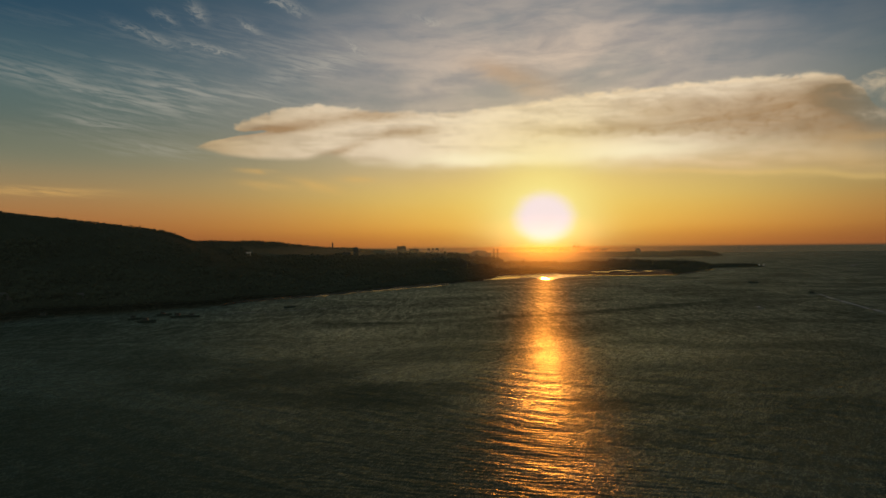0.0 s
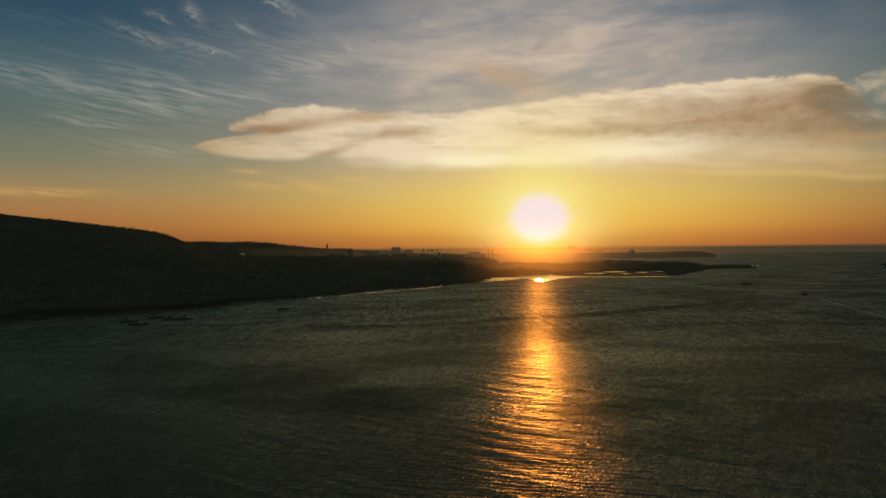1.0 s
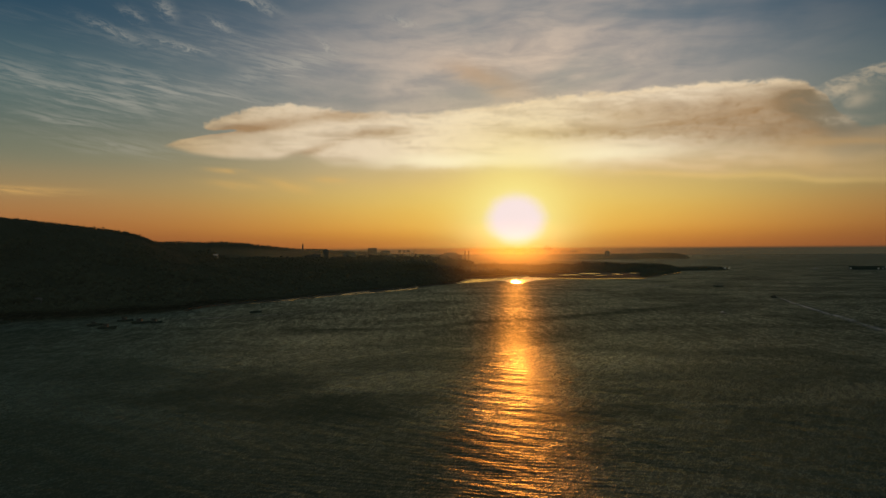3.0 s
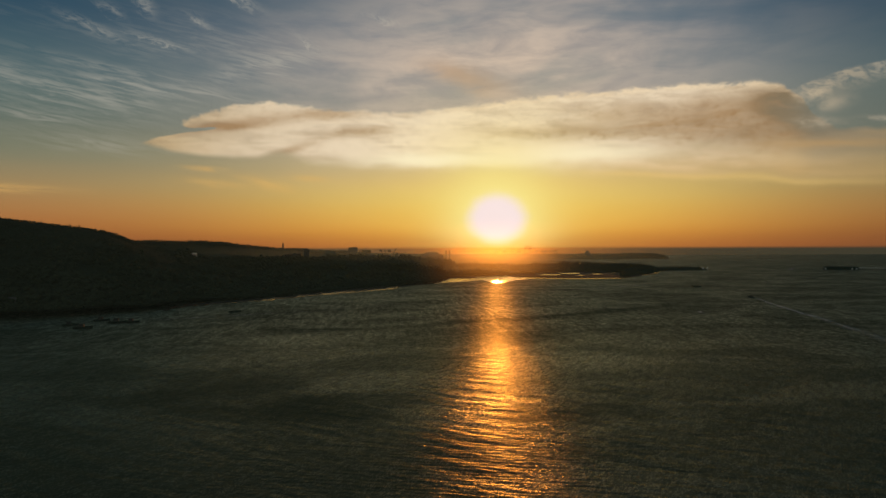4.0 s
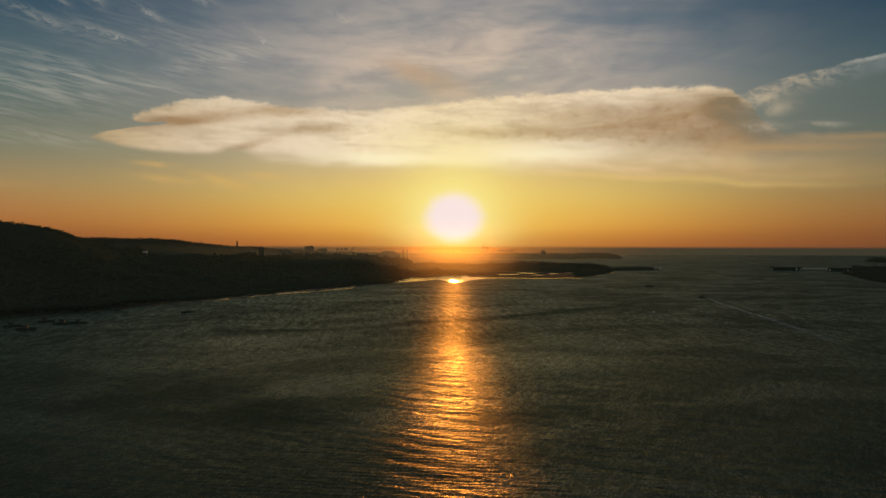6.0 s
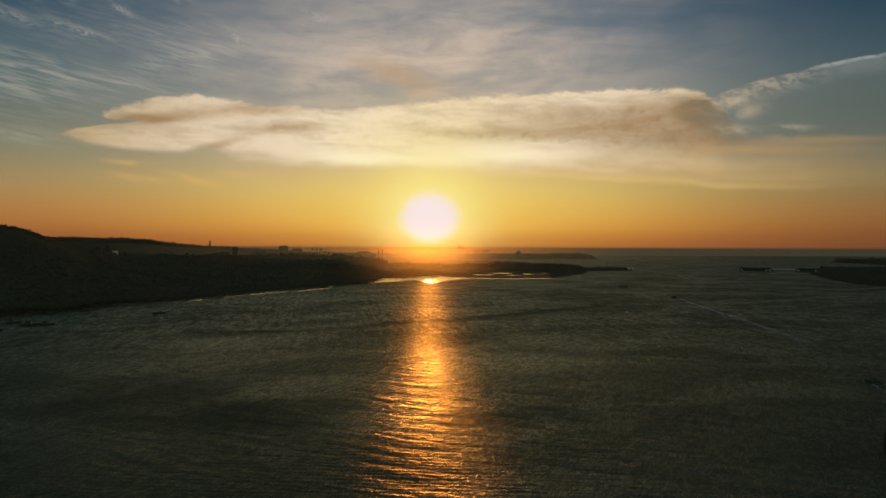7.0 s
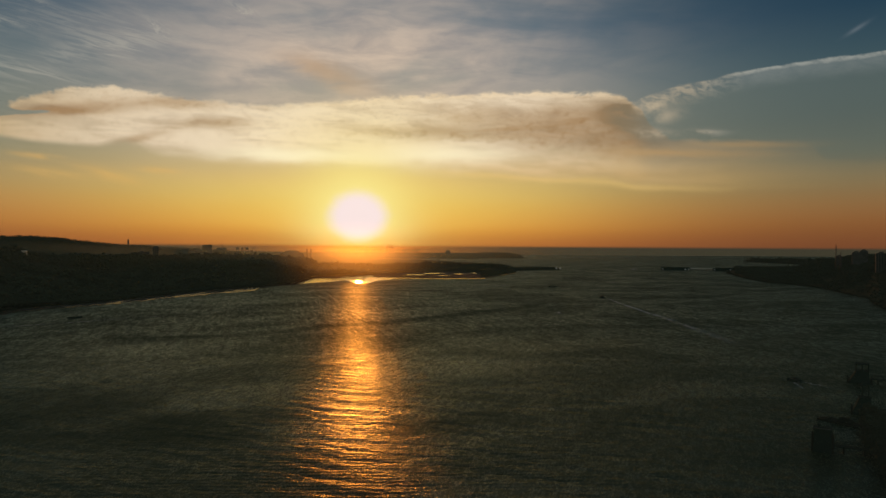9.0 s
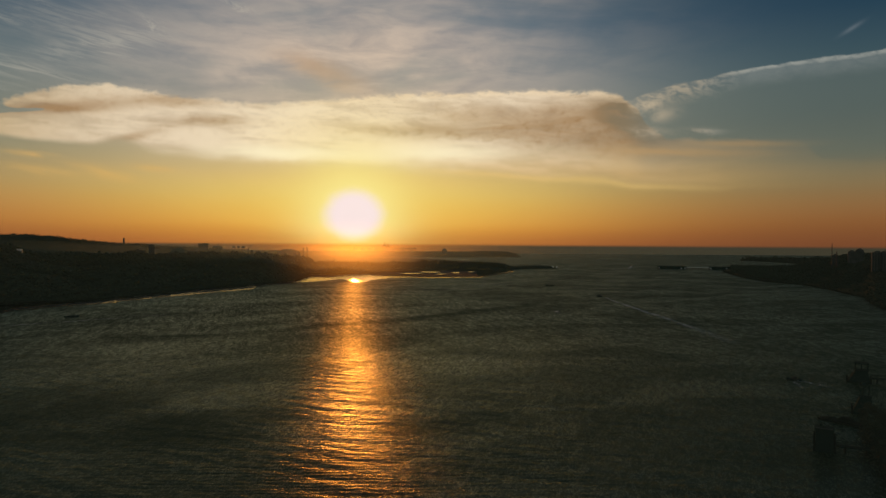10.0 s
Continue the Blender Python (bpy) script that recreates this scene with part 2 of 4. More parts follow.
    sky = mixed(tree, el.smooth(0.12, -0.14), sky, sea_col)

    # the dome high above and behind: clear dusk sky, raised behind the camera as fill light on the dark land
    dome = tree.nodes.new("ShaderNodeTexSky")
    dome.sky_type, dome.sun_disc = "NISHITA", False
    dome.sun_elevation, dome.sun_rotation = radians(SUN_EL), radians(SUN_AZ)
    dome.altitude, dome.air_density, dome.dust_density, dome.ozone_density = 60, 1.0, 2.0, 1.0
    behind = (y * -1.0).smooth(-0.35, 0.35)
    level = mixed(tree, behind, (0.045, 0.045, 0.045, 1), (0.19, 0.19, 0.18, 1))
    dim = mixed(tree, 1.0, dome.outputs[0], level, "MULTIPLY")
    high = el.smooth(22.0, 40.0).op("MAXIMUM", behind)
    sky = mixed(tree, high, sky, dim)
    hot = mixed(tree, disc, (1, 1, 1, 1), (1.05, 1.0, 1.0, 1))
    sun_white = mixed(tree, disc, sky, lin(250, 234, 229))
    sky = mixed(tree, 1.0, sun_white, hot, "MULTIPLY")
    bg = tree.nodes.new("ShaderNodeBackground")
    tree.links.new(sky, bg.inputs[0])
    bg.inputs[1].default_value = 1.0
    out = tree.nodes.new("ShaderNodeOutputWorld")
    tree.links.new(bg.outputs[0], out.inputs[0])


build_world()
sun_data = bpy.data.lights.new("sun", "SUN")
sun_data.energy, sun_data.angle, sun_data.color = 0.78, radians(0.6), (1.0, 0.30, 0.045)
sun_lamp = new("sun", sun_data)
sun_lamp.matrix_world = look((0, 0, 300), Vector((0, 0, 300)) - SUN_DIR)

# ---------------- materials ----------------


def material(name, base, rough=0.8, metal=0.0, spec=0.5):
    m = bpy.data.materials.new(name)
    m.use_nodes = True
    p = m.node_tree.nodes["Principled BSDF"]
    p.inputs["Base Color"].default_value = (*base, 1)
    p.inputs["Roughness"].default_value, p.inputs["Metallic"].default_value = rough, metal
    p.inputs["Specular IOR Level"].default_value = spec
    return m, m.node_tree, p


def object_co(tree):
    return tree.nodes.new("ShaderNodeTexCoord").outputs["Object"]


def bump(tree, p, height, distance=1.0, strength=1.0):
    b = tree.nodes.new("ShaderNodeBump")
    b.inputs["Strength"].default_value, b.inputs["Distance"].default_value = strength, distance
    tree.links.new(height.sock, b.inputs["Height"])
    tree.links.new(b.outputs[0], p.inputs["Normal"])


def varied(name, c1, c2, scale, rough=0.85, metal=0.0, relief=0.0, spec=0.3):
    """Two colours mixed by noise at two scales."""
    m, tree, p = material(name, c1, rough, metal, spec)
    co = object_co(tree)
    big, small = fbm(tree, co, scale, 4), fbm(tree, co, scale * 9, 3)
    f = (big * 0.65 + small * 0.35).smooth(0.32, 0.68)
    tree.links.new(mixed(tree, f, (*c1, 1), (*c2, 1)), p.inputs["Base Color"])
    if relief:
        bump(tree, p, small, relief)
    return m


def water_shader(name, reach, steep=1.0):
    """Silty water: a dull body under a glossy skin whose share follows the Fresnel law."""
    m = bpy.data.materials.new(name)
    m.use_nodes = True
    tree = m.node_tree
    tree.nodes.clear()
    body = tree.nodes.new("ShaderNodeBsdfDiffuse")
    skin = tree.nodes.new("ShaderNodeBsdfGlossy")
    law = tree.nodes.new("ShaderNodeFresnel")
    law.inputs["IOR"].default_value = 1.333
    share = Val(tree, law.outputs[0]).op("POWER", steep) * reach
    mix, out = tree.nodes.new("ShaderNodeMixShader"), tree.nodes.new("ShaderNodeOutputMaterial")
    tree.links.new(share.sock, mix.inputs[0])
    tree.links.new(body.outputs[0], mix.inputs[1])
    tree.links.new(skin.outputs[0], mix.inputs[2])
    tree.links.new(mix.outputs[0], out.inputs[0])
    return m, tree, body, skin, law


def water_material():
    m, tree, body, skin, law = water_shader("river_water", 0.28, 0.72)
    co = object_co(tree)
    x, y, z = axes(tree, co)
    # crests lie across the wind
    u, v = x * 0.85 - y * 0.53, y * 0.85 + x * 0.53
    patch = fbm(tree, vec3(tree, x * 0.0042, y * 0.0060, 4.0), 1.0, 5.0, 0.6, 1.2)
    calm = patch.smooth(0.34, 0.66)
    gust = fbm(tree, vec3(tree, x * 0.0085 + y * 0.0015, y * 0.0125 - x * 0.002, 8.0), 1.0, 5.0, 0.6, 1.0)
    slick = gust.smooth(0.38, 0.60)
    swell = fbm(tree, vec3(tree, u * 0.045, v * 0.16, 0.0), 1.0, 2.0, 0.5, 0.3)
    chop = fbm(tree, vec3(tree, u * 1.3, v * 0.75, 3.0), 1.0, 2.0, 0.6, 0.2)
    ripple = fbm(tree, vec3(tree, u * 3.6, v * 1.7, 9.0), 1.0, 1.0, 0.6, 0.1)
    # trains of short waves, one behind another
    wave = tree.nodes.new("ShaderNodeTexWave")
    wave.wave_type, wave.bands_direction, wave.wave_profile = "BANDS", "Y", "SIN"
    for key, val in (("Scale", 0.036), ("Distortion", 9.0), ("Detail", 3.0), ("Detail Scale", 1.6), ("Detail Roughness", 0.6)):
        wave.inputs[key].default_value = val
    tree.links.new(vec3(tree, u * 0.55, v, 0.0), wave.inputs["Vector"])
    train = Val(tree, wave.outputs["Fac"])
    wave2 = tree.nodes.new("ShaderNodeTexWave")
    wave2.wave_type, wave2.bands_direction, wave2.wave_profile = "BANDS", "Y", "SIN"
    for key, val in (("Scale", 0.12), ("Distortion", 7.0), ("Detail", 2.0), ("Detail Scale", 1.4), ("Detail Roughness", 0.6)):
        wave2.inputs[key].default_value = val
    tree.links.new(vec3(tree, x * 0.45 - y * 0.10, y * 0.97 + x * 0.22, 3.0), wave2.inputs["Vector"])
    train2 = Val(tree, wave2.outputs["Fac"])
    # cat's paws: noise that breaks up the skin's roughness and puts glitter grain into its gloss
    paw1 = fbm(tree, vec3(tree, u * 3.0, v * 1.5, 15.0), 1.0, 1.0, 0.6, 0.2)
    paw2 = fbm(tree, vec3(tree, u * 1.1, v * 0.45, 17.0), 1.0, 1.0, 0.6, 0.2)
    paw3 = fbm(tree, vec3(tree, u * 0.35, v * 0.11, 19.0), 1.0, 1.0, 0.6, 0.2)
    g1, g2, g3 = paw1.smooth(0.40, 0.60), paw2.smooth(0.38, 0.62), paw3.smooth(0.36, 0.64)
    away = (x * x + y * y).op("SQRT").smooth(220.0, 620.0)
    # broader facets away from the camera's place, sized to keep the glitter's grain in view
    facet = fbm(tree, vec3(tree, x * 0.42 - y * 0.02, y * 0.10 + x * 0.03, 37.0), 1.0, 2.0, 0.65, 0.3)
    height = (swell * 0.55 + chop * (calm * 0.08 + 0.15) * (away * -0.6 + 1.0) + ripple * 0.06 * (away * -0.9 + 1.0) + train2 * 0.08
              + train * (patch.smooth(0.36, 0.62) * 0.14 + 0.06) + facet * away * 0.60)
    b = tree.nodes.new("ShaderNodeBump")
    b.inputs["Strength"].default_value, b.inputs["Distance"].default_value = 1.0, 1.0
    tree.links.new(height.sock, b.inputs["Height"])
    tree.links.new(b.outputs[0], skin.inputs["Normal"])
    law_share = tree.nodes["Mix Shader"].inputs[0].links[0].from_socket
    share = Val(tree, law_share) * (g1 * 0.85 + 0.58) * (g2 * 0.6 + 0.70) * (g3 * 0.4 + 0.80) * (slick * 0.60 + 0.64)
    # reflection lowered along a line and in patches, raised in others, placed to fit the camera's view
    off = y - (x * (x * 6.9e-04 + 0.391) + 506.4) + (gust - 0.5) * 70.0
    line = off.op("ABSOLUTE").smooth(24.0, 4.0) * x.smooth(-140.0, -40.0) * x.smooth(340.0, 250.0)
    share = share * (line * (-0.5) + 1.0)
    for gx, gy, size, gain in ((-60, 259, 46, -0.35), (-14, 255, 30, -0.4), (66, 240, 36, -0.4), (-73, 434, 46, 0.5), (100, 345, 50, 0.25), (100, 620, 60, 0.35)):
        dx, dy = (x - gx) / size, (y - gy) / size
        near = ((dx * dx + dy * dy).op("SQRT") + (gust - 0.5) * 3.0).smooth(1.1, 0.3)
        share = share * (near * gain + 1.0)
    # glitter grain put into the reflection's share, stronger away from the camera's place
    mid = fbm(tree, vec3(tree, x * 0.8 - y * 0.03, y * 0.15 + x * 0.05, 23.0), 1.0, 1.0, 0.6, 0.2).smooth(0.36, 0.64)
    long = fbm(tree, vec3(tree, x * 0.22, y * 0.035, 27.0), 1.0, 2.0, 0.6, 0.2).smooth(0.34, 0.66)
    share = share * (away * (mid * 1.0 - 0.55) + 1.0) * (away * (long * 0.8 - 0.36) + 1.0)
    share = share * (away * -0.14 + 1.0)
    tree.links.new(share.sock, tree.nodes["Mix Shader"].inputs[0])
    r = g1 * 0.09 + g2 * 0.06 + g3 * 0.04 + 0.15 + away * 0.15
    tree.links.new(r.sock, skin.inputs["Roughness"])
    skin.inputs["Color"].default_value = (0.86, 0.91, 0.67, 1)
    tint = mixed(tree, calm, (0.014, 0.025, 0.012, 1), (0.021, 0.034, 0.017, 1))
    tree.links.new(tint, body.inputs["Color"])
    return m


def shallows_material(name, relief, rough):
    m, tree, body, skin, law = water_shader(name, 0.95)
    co = object_co(tree)
    ripple = fbm(tree, co, 0.5, 3.0, 0.6, 0.2)
    b = tree.nodes.new("ShaderNodeBump")
    b.inputs["Strength"].default_value, b.inputs["Distance"].default_value = 1.0, relief
    tree.links.new(ripple.sock, b.inputs["Height"])
    for n in (skin, law):
        tree.links.new(b.outputs[0], n.inputs["Normal"])
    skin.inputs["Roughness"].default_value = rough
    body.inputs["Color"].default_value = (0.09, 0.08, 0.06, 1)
    # warm gold of the sunset put into the reflection's colour
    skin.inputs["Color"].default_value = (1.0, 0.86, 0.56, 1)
    return m


def wake_material():
    """Broken streaks of foam that let the water through."""
    m, tree, p = material("wake_foam", (0.75, 0.74, 0.70), 0.7)
    co = object_co(tree)
    f = (fbm(tree, co, 0.05, 4.0, 0.65, 0.5) * 0.6 + fbm(tree, co, 0.6, 3.0, 0.65, 0.5) * 0.4).smooth(0.34, 0.60)
    thick = tree.nodes.new("ShaderNodeAttribute")
    thick.attribute_name = "thickness"
    f = f * Val(tree, thick.outputs["Fac"]) * 0.85
    tree.links.new(f.sock, p.inputs["Alpha"])
    return m


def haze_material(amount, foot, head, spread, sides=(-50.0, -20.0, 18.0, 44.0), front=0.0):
    """A sheet that stands in for haze: mostly clear; some of it bends light a little, so that it glows towards the sun,
    some spreads light onwards and some back.
    """
    m = bpy.data.materials.new("haze_sheet")
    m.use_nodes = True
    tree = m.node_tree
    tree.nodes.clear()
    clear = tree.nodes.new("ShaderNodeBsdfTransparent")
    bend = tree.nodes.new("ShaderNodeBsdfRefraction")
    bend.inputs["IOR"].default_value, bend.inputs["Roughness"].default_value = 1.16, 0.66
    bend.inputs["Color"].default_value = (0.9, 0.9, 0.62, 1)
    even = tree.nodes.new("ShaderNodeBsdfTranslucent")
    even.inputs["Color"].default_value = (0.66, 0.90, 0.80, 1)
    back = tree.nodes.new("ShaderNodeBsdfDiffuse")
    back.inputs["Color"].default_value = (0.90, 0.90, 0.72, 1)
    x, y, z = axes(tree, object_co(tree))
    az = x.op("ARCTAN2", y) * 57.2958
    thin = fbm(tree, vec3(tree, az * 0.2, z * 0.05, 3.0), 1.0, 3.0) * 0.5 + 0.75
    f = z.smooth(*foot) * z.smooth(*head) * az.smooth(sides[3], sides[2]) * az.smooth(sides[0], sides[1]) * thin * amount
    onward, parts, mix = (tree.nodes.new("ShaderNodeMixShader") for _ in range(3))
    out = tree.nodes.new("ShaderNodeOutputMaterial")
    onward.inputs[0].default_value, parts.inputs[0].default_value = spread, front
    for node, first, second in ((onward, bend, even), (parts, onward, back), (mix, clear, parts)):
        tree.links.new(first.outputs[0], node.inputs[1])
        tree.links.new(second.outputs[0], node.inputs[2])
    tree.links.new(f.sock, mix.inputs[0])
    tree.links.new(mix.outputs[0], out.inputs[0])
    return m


WATER = water_material()
SHALLOWS = shallows_material("rippled_shallow_water", 0.05, 0.14)
MIRROR = shallows_material("still_shallow_water", 0.02, 0.17)
WAKE = wake_material()
WOODS = varied("dark_foliage", (0.040, 0.046, 0.028), (0.052, 0.060, 0.038), 0.06, 0.95, 0.0, 0.0, 0.05)
SOIL = varied("grassy_soil", (0.034, 0.040, 0.024), (0.044, 0.052, 0.032), 0.02, 1.0, 0.0, 0.0, 0.01)
MUD = varied("wet_mud", (0.018, 0.017, 0.014), (0.030, 0.027, 0.021), 0.03, 0.9, 0.0, 0.0, 0.1)
CONCRETE = varied("weathered_concrete", (0.06, 0.058, 0.05), (0.11, 0.10, 0.09), 0.15, 0.9)
DARK_STEEL = varied("painted_dark_steel", (0.03, 0.03, 0.03), (0.06, 0.055, 0.05), 0.5, 0.7, 0.1)
WHITE_PAINT = varied("worn_white_paint", (0.55, 0.55, 0.52), (0.75, 0.74, 0.70), 0.4, 0.5)
HULL_DARK = varied("dark_hull_paint", (0.012, 0.026, 0.021), (0.018, 0.033, 0.026), 0.6, 0.95, 0.0, 0.0, 0.03)
TIMBER = varied("weathered_timber", (0.012, 0.014, 0.010), (0.022, 0.023, 0.016), 0.8, 0.95, 0.0, 0.0, 0.05)
GLASS_DARK = varied("dark_window_glass", (0.02, 0.025, 0.03), (0.03, 0.035, 0.04), 0.5, 0.08)
FOAM = varied("churned_foam", (0.45, 0.45, 0.42), (0.70, 0.70, 0.66), 0.3, 0.6)

# ---------------- mesh helpers ----------------


NEARER = 0.917  # metres of the plan fitted to the camera's view to metres of the scene


def bearing(a):
    """The scene's bearing for a bearing of the view-fitted plan, warped to suit the lens."""
    return -1.077e-5 * a ** 3 + 1.378e-4 * a ** 2 + 1.09274 * a - 0.583


def view_plan(a, r):
    """Bearing and distance of the view-fitted plan, from those of the scene."""
    g = a / 1.09
    for _ in range(12):
        g += (a - bearing(g)) / 1.09
    return g, r / NEARER


def polar(a, r, z=0.0):
    """A place by its bearing in degrees from north and its distance, both of the plan fitted to the camera's view."""
    a, r = bearing(a), r * NEARER
    return Vector((math.sin(radians(a)) * r, math.cos(radians(a)) * r, z))


def mesh_object(name, verts, faces, mat, smooth=False, parent=None):
    me = bpy.data.meshes.new(name)
    me.from_pydata([tuple(v) for v in verts], [], faces)
    me.materials.append(mat)
    if smooth:
        me.polygons.foreach_set("use_smooth", [True] * len(me.polygons))
    me.update()
    ob = new(name, me)
    if parent:
        ob.parent = parent
    return ob


def part(name, bm, mat, parent, label=""):
    bmesh.ops.recalc_face_normals(bm, faces=bm.faces)
    me = bpy.data.meshes.new(name)
    bm.to_mesh(me)
    bm.free()
    me.materials.append(mat)
    ob = new(name, me)
    ob.parent = parent
    if label:
        tagged(ob, label)
    return ob


def thing(name, place, turn, label, category, group=""):
    e = new(name)
    e.matrix_world = Matrix.Translation(place) @ pose(0, 0, 0, 0, 0, turn)
    return tagged(e, label, category, group)


def box(bm, x0, x1, y0, y1, z0, z1, bevel=0.0):
    m = Matrix.LocRotScale(((x0 + x1) / 2, (y0 + y1) / 2, (z0 + z1) / 2), None, (x1 - x0, y1 - y0, z1 - z0))
    got = bmesh.ops.create_cube(bm, size=1.0, matrix=m)
    if bevel:
        edges = list({e for v in got["verts"] for e in v.link_edges})
        bmesh.ops.bevel(bm, geom=edges, offset=bevel, segments=1, affect="EDGES")
    return bm


def bar(bm, p, q, w):
    """A square bar from p to q."""
    p, q = Vector(p), Vector(q)
    d = q - p
    m = Matrix.Translation((p + q) / 2) @ d.to_track_quat("Z", "Y").to_matrix().to_4x4() @ Matrix.Diagonal((w, w, d.length, 1))
    bmesh.ops.create_cube(bm, size=1.0, matrix=m)
    return bm


def tube(bm, x, y, z0, z1, r0, r1=None, seg=14):
    bmesh.ops.create_cone(bm, cap_ends=True, segments=seg, radius1=r0, radius2=r0 if r1 is None else r1, depth=z1 - z0,
                          matrix=Matrix.Translation((x, y, (z0 + z1) / 2)))
    return bm


def curve_of(stops):
    xs, ys = [s[0] for s in stops], [s[1] for s in stops]
    return lambda a: np.interp(a, xs, ys)


# ---------------- water ----------------


def build_water():
    az = np.concatenate([np.arange(-180, -46, 6.0), np.arange(-46, 62, 0.2), np.arange(62, 180, 6.0)])
    rs = [0.001, 40.0, 90.0, 130.0]
    while rs[-1] < 12000:
        r = rs[-1]
        rs.append(r + (max(1.5, r * 0.008) if r < 900 else r * 0.03))
    rs = np.array(rs)
    A, R = np.meshgrid(np.radians(az), rs)
    X, Y = np.sin(A) * R, np.cos(A) * R
    rng = np.random.default_rng(4)
    Z = np.zeros_like(X)
    for k in range(26):
        length = 5.0 * (1.09 ** (k % 13)) * rng.uniform(0.9, 1.1)
        th = math.radians(58 + rng.normal(0, 10))
        kx, ky = math.cos(th) * 2 * math.pi / length, math.sin(th) * 2 * math.pi / length
        Z += 0.0045 * length * np.sin(kx * X + ky * Y + rng.uniform(0, 6.28)) * (0.6 + 0.4 * np.sin(X * 0.006 * rng.uniform(.5, 1.5) + Y * 0.009 + k))
    Z *= 0.30 * np.clip((900 - R) / 500, 0, 1)
    n, k = X.shape
    verts = np.stack([X, Y, Z], -1).reshape(-1, 3)
    i, j = np.meshgrid(np.arange(n - 1), np.arange(k), indexing="ij")
    a = (i * k + j).ravel()
    b = (i * k + (j + 1) % k).ravel()
    faces = np.stack([a, b, b + k, a + k], -1)
    ob = mesh_object("water", verts.tolist(), faces.tolist(), WATER, True)
    tagged(ob, "dark rippled estuary water with low sun glitter", "water", "", "structure")


build_water()

# ---------------- land ----------------


def land(name, label, a0, a1, step, near, far, height, mat, rows=60, noise_h=1.0, seed=0, kind="structure"):
    """A sheet of land between two shores; height(a, f, r): metres at bearing a, f of the way back."""
    az = np.arange(a0, a1 + step / 2, step)
    f = np.linspace(0, 1, rows) ** 1.3
    verts = []
    for a in az:
        r0, r1 = near(a), far(a)
        ends = min(1.0, (a - a0) / 0.6, (a1 - a) / 0.6)
        for t in f:
            r = r0 + (r1 - r0) * t
            p = polar(a, r)
            z = height(a, t, r) + noise_h * (noise.noise((p.x * 0.01, p.y * 0.01, seed)) + 0.5 * noise.noise((p.x * 0.04, p.y * 0.04, seed))) * min(1, t * 12)
            z = z * max(0.0, ends) - 0.6 * (1 - min(1, t * 25)) - (0.8 if t > 0.999 else 0) - 0.5 * (1 - ends)
            verts.append((p.x, p.y, z))
    k = rows
    faces = [(i * k + j, (i + 1) * k + j, (i + 1) * k + j + 1, i * k + j + 1) for i in range(len(az) - 1) for j in range(k - 1)]
    ob = mesh_object(name, verts, faces, mat, True)
    return tagged(ob, label, "land", "", kind)


left_near = curve_of([(-75, 420), (-50, 560), (-30.7, 690), (-28.8, 726), (-23.7, 722), (-20, 745), (-17.9, 750), (-15, 834), (-12.2, 868), (-10, 893),
                      (-8, 939), (-4.2, 1035), (-0.3, 1135), (2.8, 1225), (3.6, 1330), (4.3, 1465), (6.4, 1530), (9.2, 1610), (11.7, 1700), (14, 1740), (17, 1740), (19.7, 1735)])
left_far = curve_of([(-75, 2600), (-10, 3100), (0, 3150), (5, 3300), (7, 3150), (9, 3060), (12, 2950), (16, 2500), (19.7, 1990)])
ridge = curve_of([(-75, 165), (-45, 150), (-36, 128), (-30.7, 110), (-28.6, 105.5), (-27.5, 101), (-24.6, 93), (-22, 84.5), (-20.5, 78), (-19.5, 71), (-18.7, 62), (-17.2, 50), (-16, 38), (-14.5, 22), (-12, 6), (-10, 0), (25, 0)])
back = curve_of([(-75, 40), (-22, 70), (-17, 66), (-14.2, 65), (-12.5, 60), (-11.35, 51), (-9.5, 43), (-8, 37), (-6, 31), (-3, 24), (-1, 18), (1, 10), (3, 4), (5, 0), (25, 0)])


rise = curve_of([(-40, 0), (-18, 4), (-14, 14), (-11, 20), (1, 21), (2, 15), (3.5, 10), (5, 6), (8, 4), (12, 3), (16, 0), (25, 0)])


def left_height(a, f, r):
    plain = 2.5 + 5.0 * min(1, f * 3) + min(20.0, max(0, (r - 1500) * 0.009)) * max(0.0, min(1.0, (8 - a) / 10))
    hill = ridge(a) * math.exp(-((r - 1450) / 430) ** 2)
    hill2 = back(a) * math.exp(-((r - 2800) / 380) ** 2)
    return plain + hill + hill2 + rise(a) * math.exp(-((r - 1800) / 330) ** 2)


land("ground", "dark wooded shore plain rising into low hills", -75, 19.7, 0.35, left_near, left_far, left_height, SOIL, 90, 2.0, 1)

far_near = curve_of([(-12, 3500), (3, 3500), (5, 3560), (9, 3600), (14, 3650), (19, 3750), (20.4, 3900)])
land("far_ground", "low hazy harbour land on the horizon", -12, 20.4, 0.4, far_near, lambda a: 4500.0,
     lambda a, f, r: (22 if a > 3 else 22 + 24 * (3 - a) / 15) * math.sin(min(1, f * 1.5) * 1.57) + (4 if 17 < a < 19.5 else 0), SOIL, 24, 2.0, 5)

flat_near = curve_of([(8.5, 1475), (10, 1440), (13.3, 1405), (17.3, 1440), (18.6, 1560), (19.6, 1700), (19.75, 1728)])
land("mudflat", "dark wet tidal mudflat with shining pools", 8.5, 19.75, 0.2, flat_near, lambda a: left_near(a) + 30,
     lambda a, f, r: 1.3 + 0.5 * noise.noise((a * 1.7, r * 0.011, 2.0)), MUD, 30, 0.3, 8)
land("sandbar", "thin dark sandbar off the shore", 3.2, 6.5, 0.1, curve_of([(3.2, 1415), (6.5, 1405)]), curve_of([(3.2, 1450), (5, 1500), (6.5, 1470)]),
     lambda a, f, r: 1.6, MUD, 8, 0.3, 9)
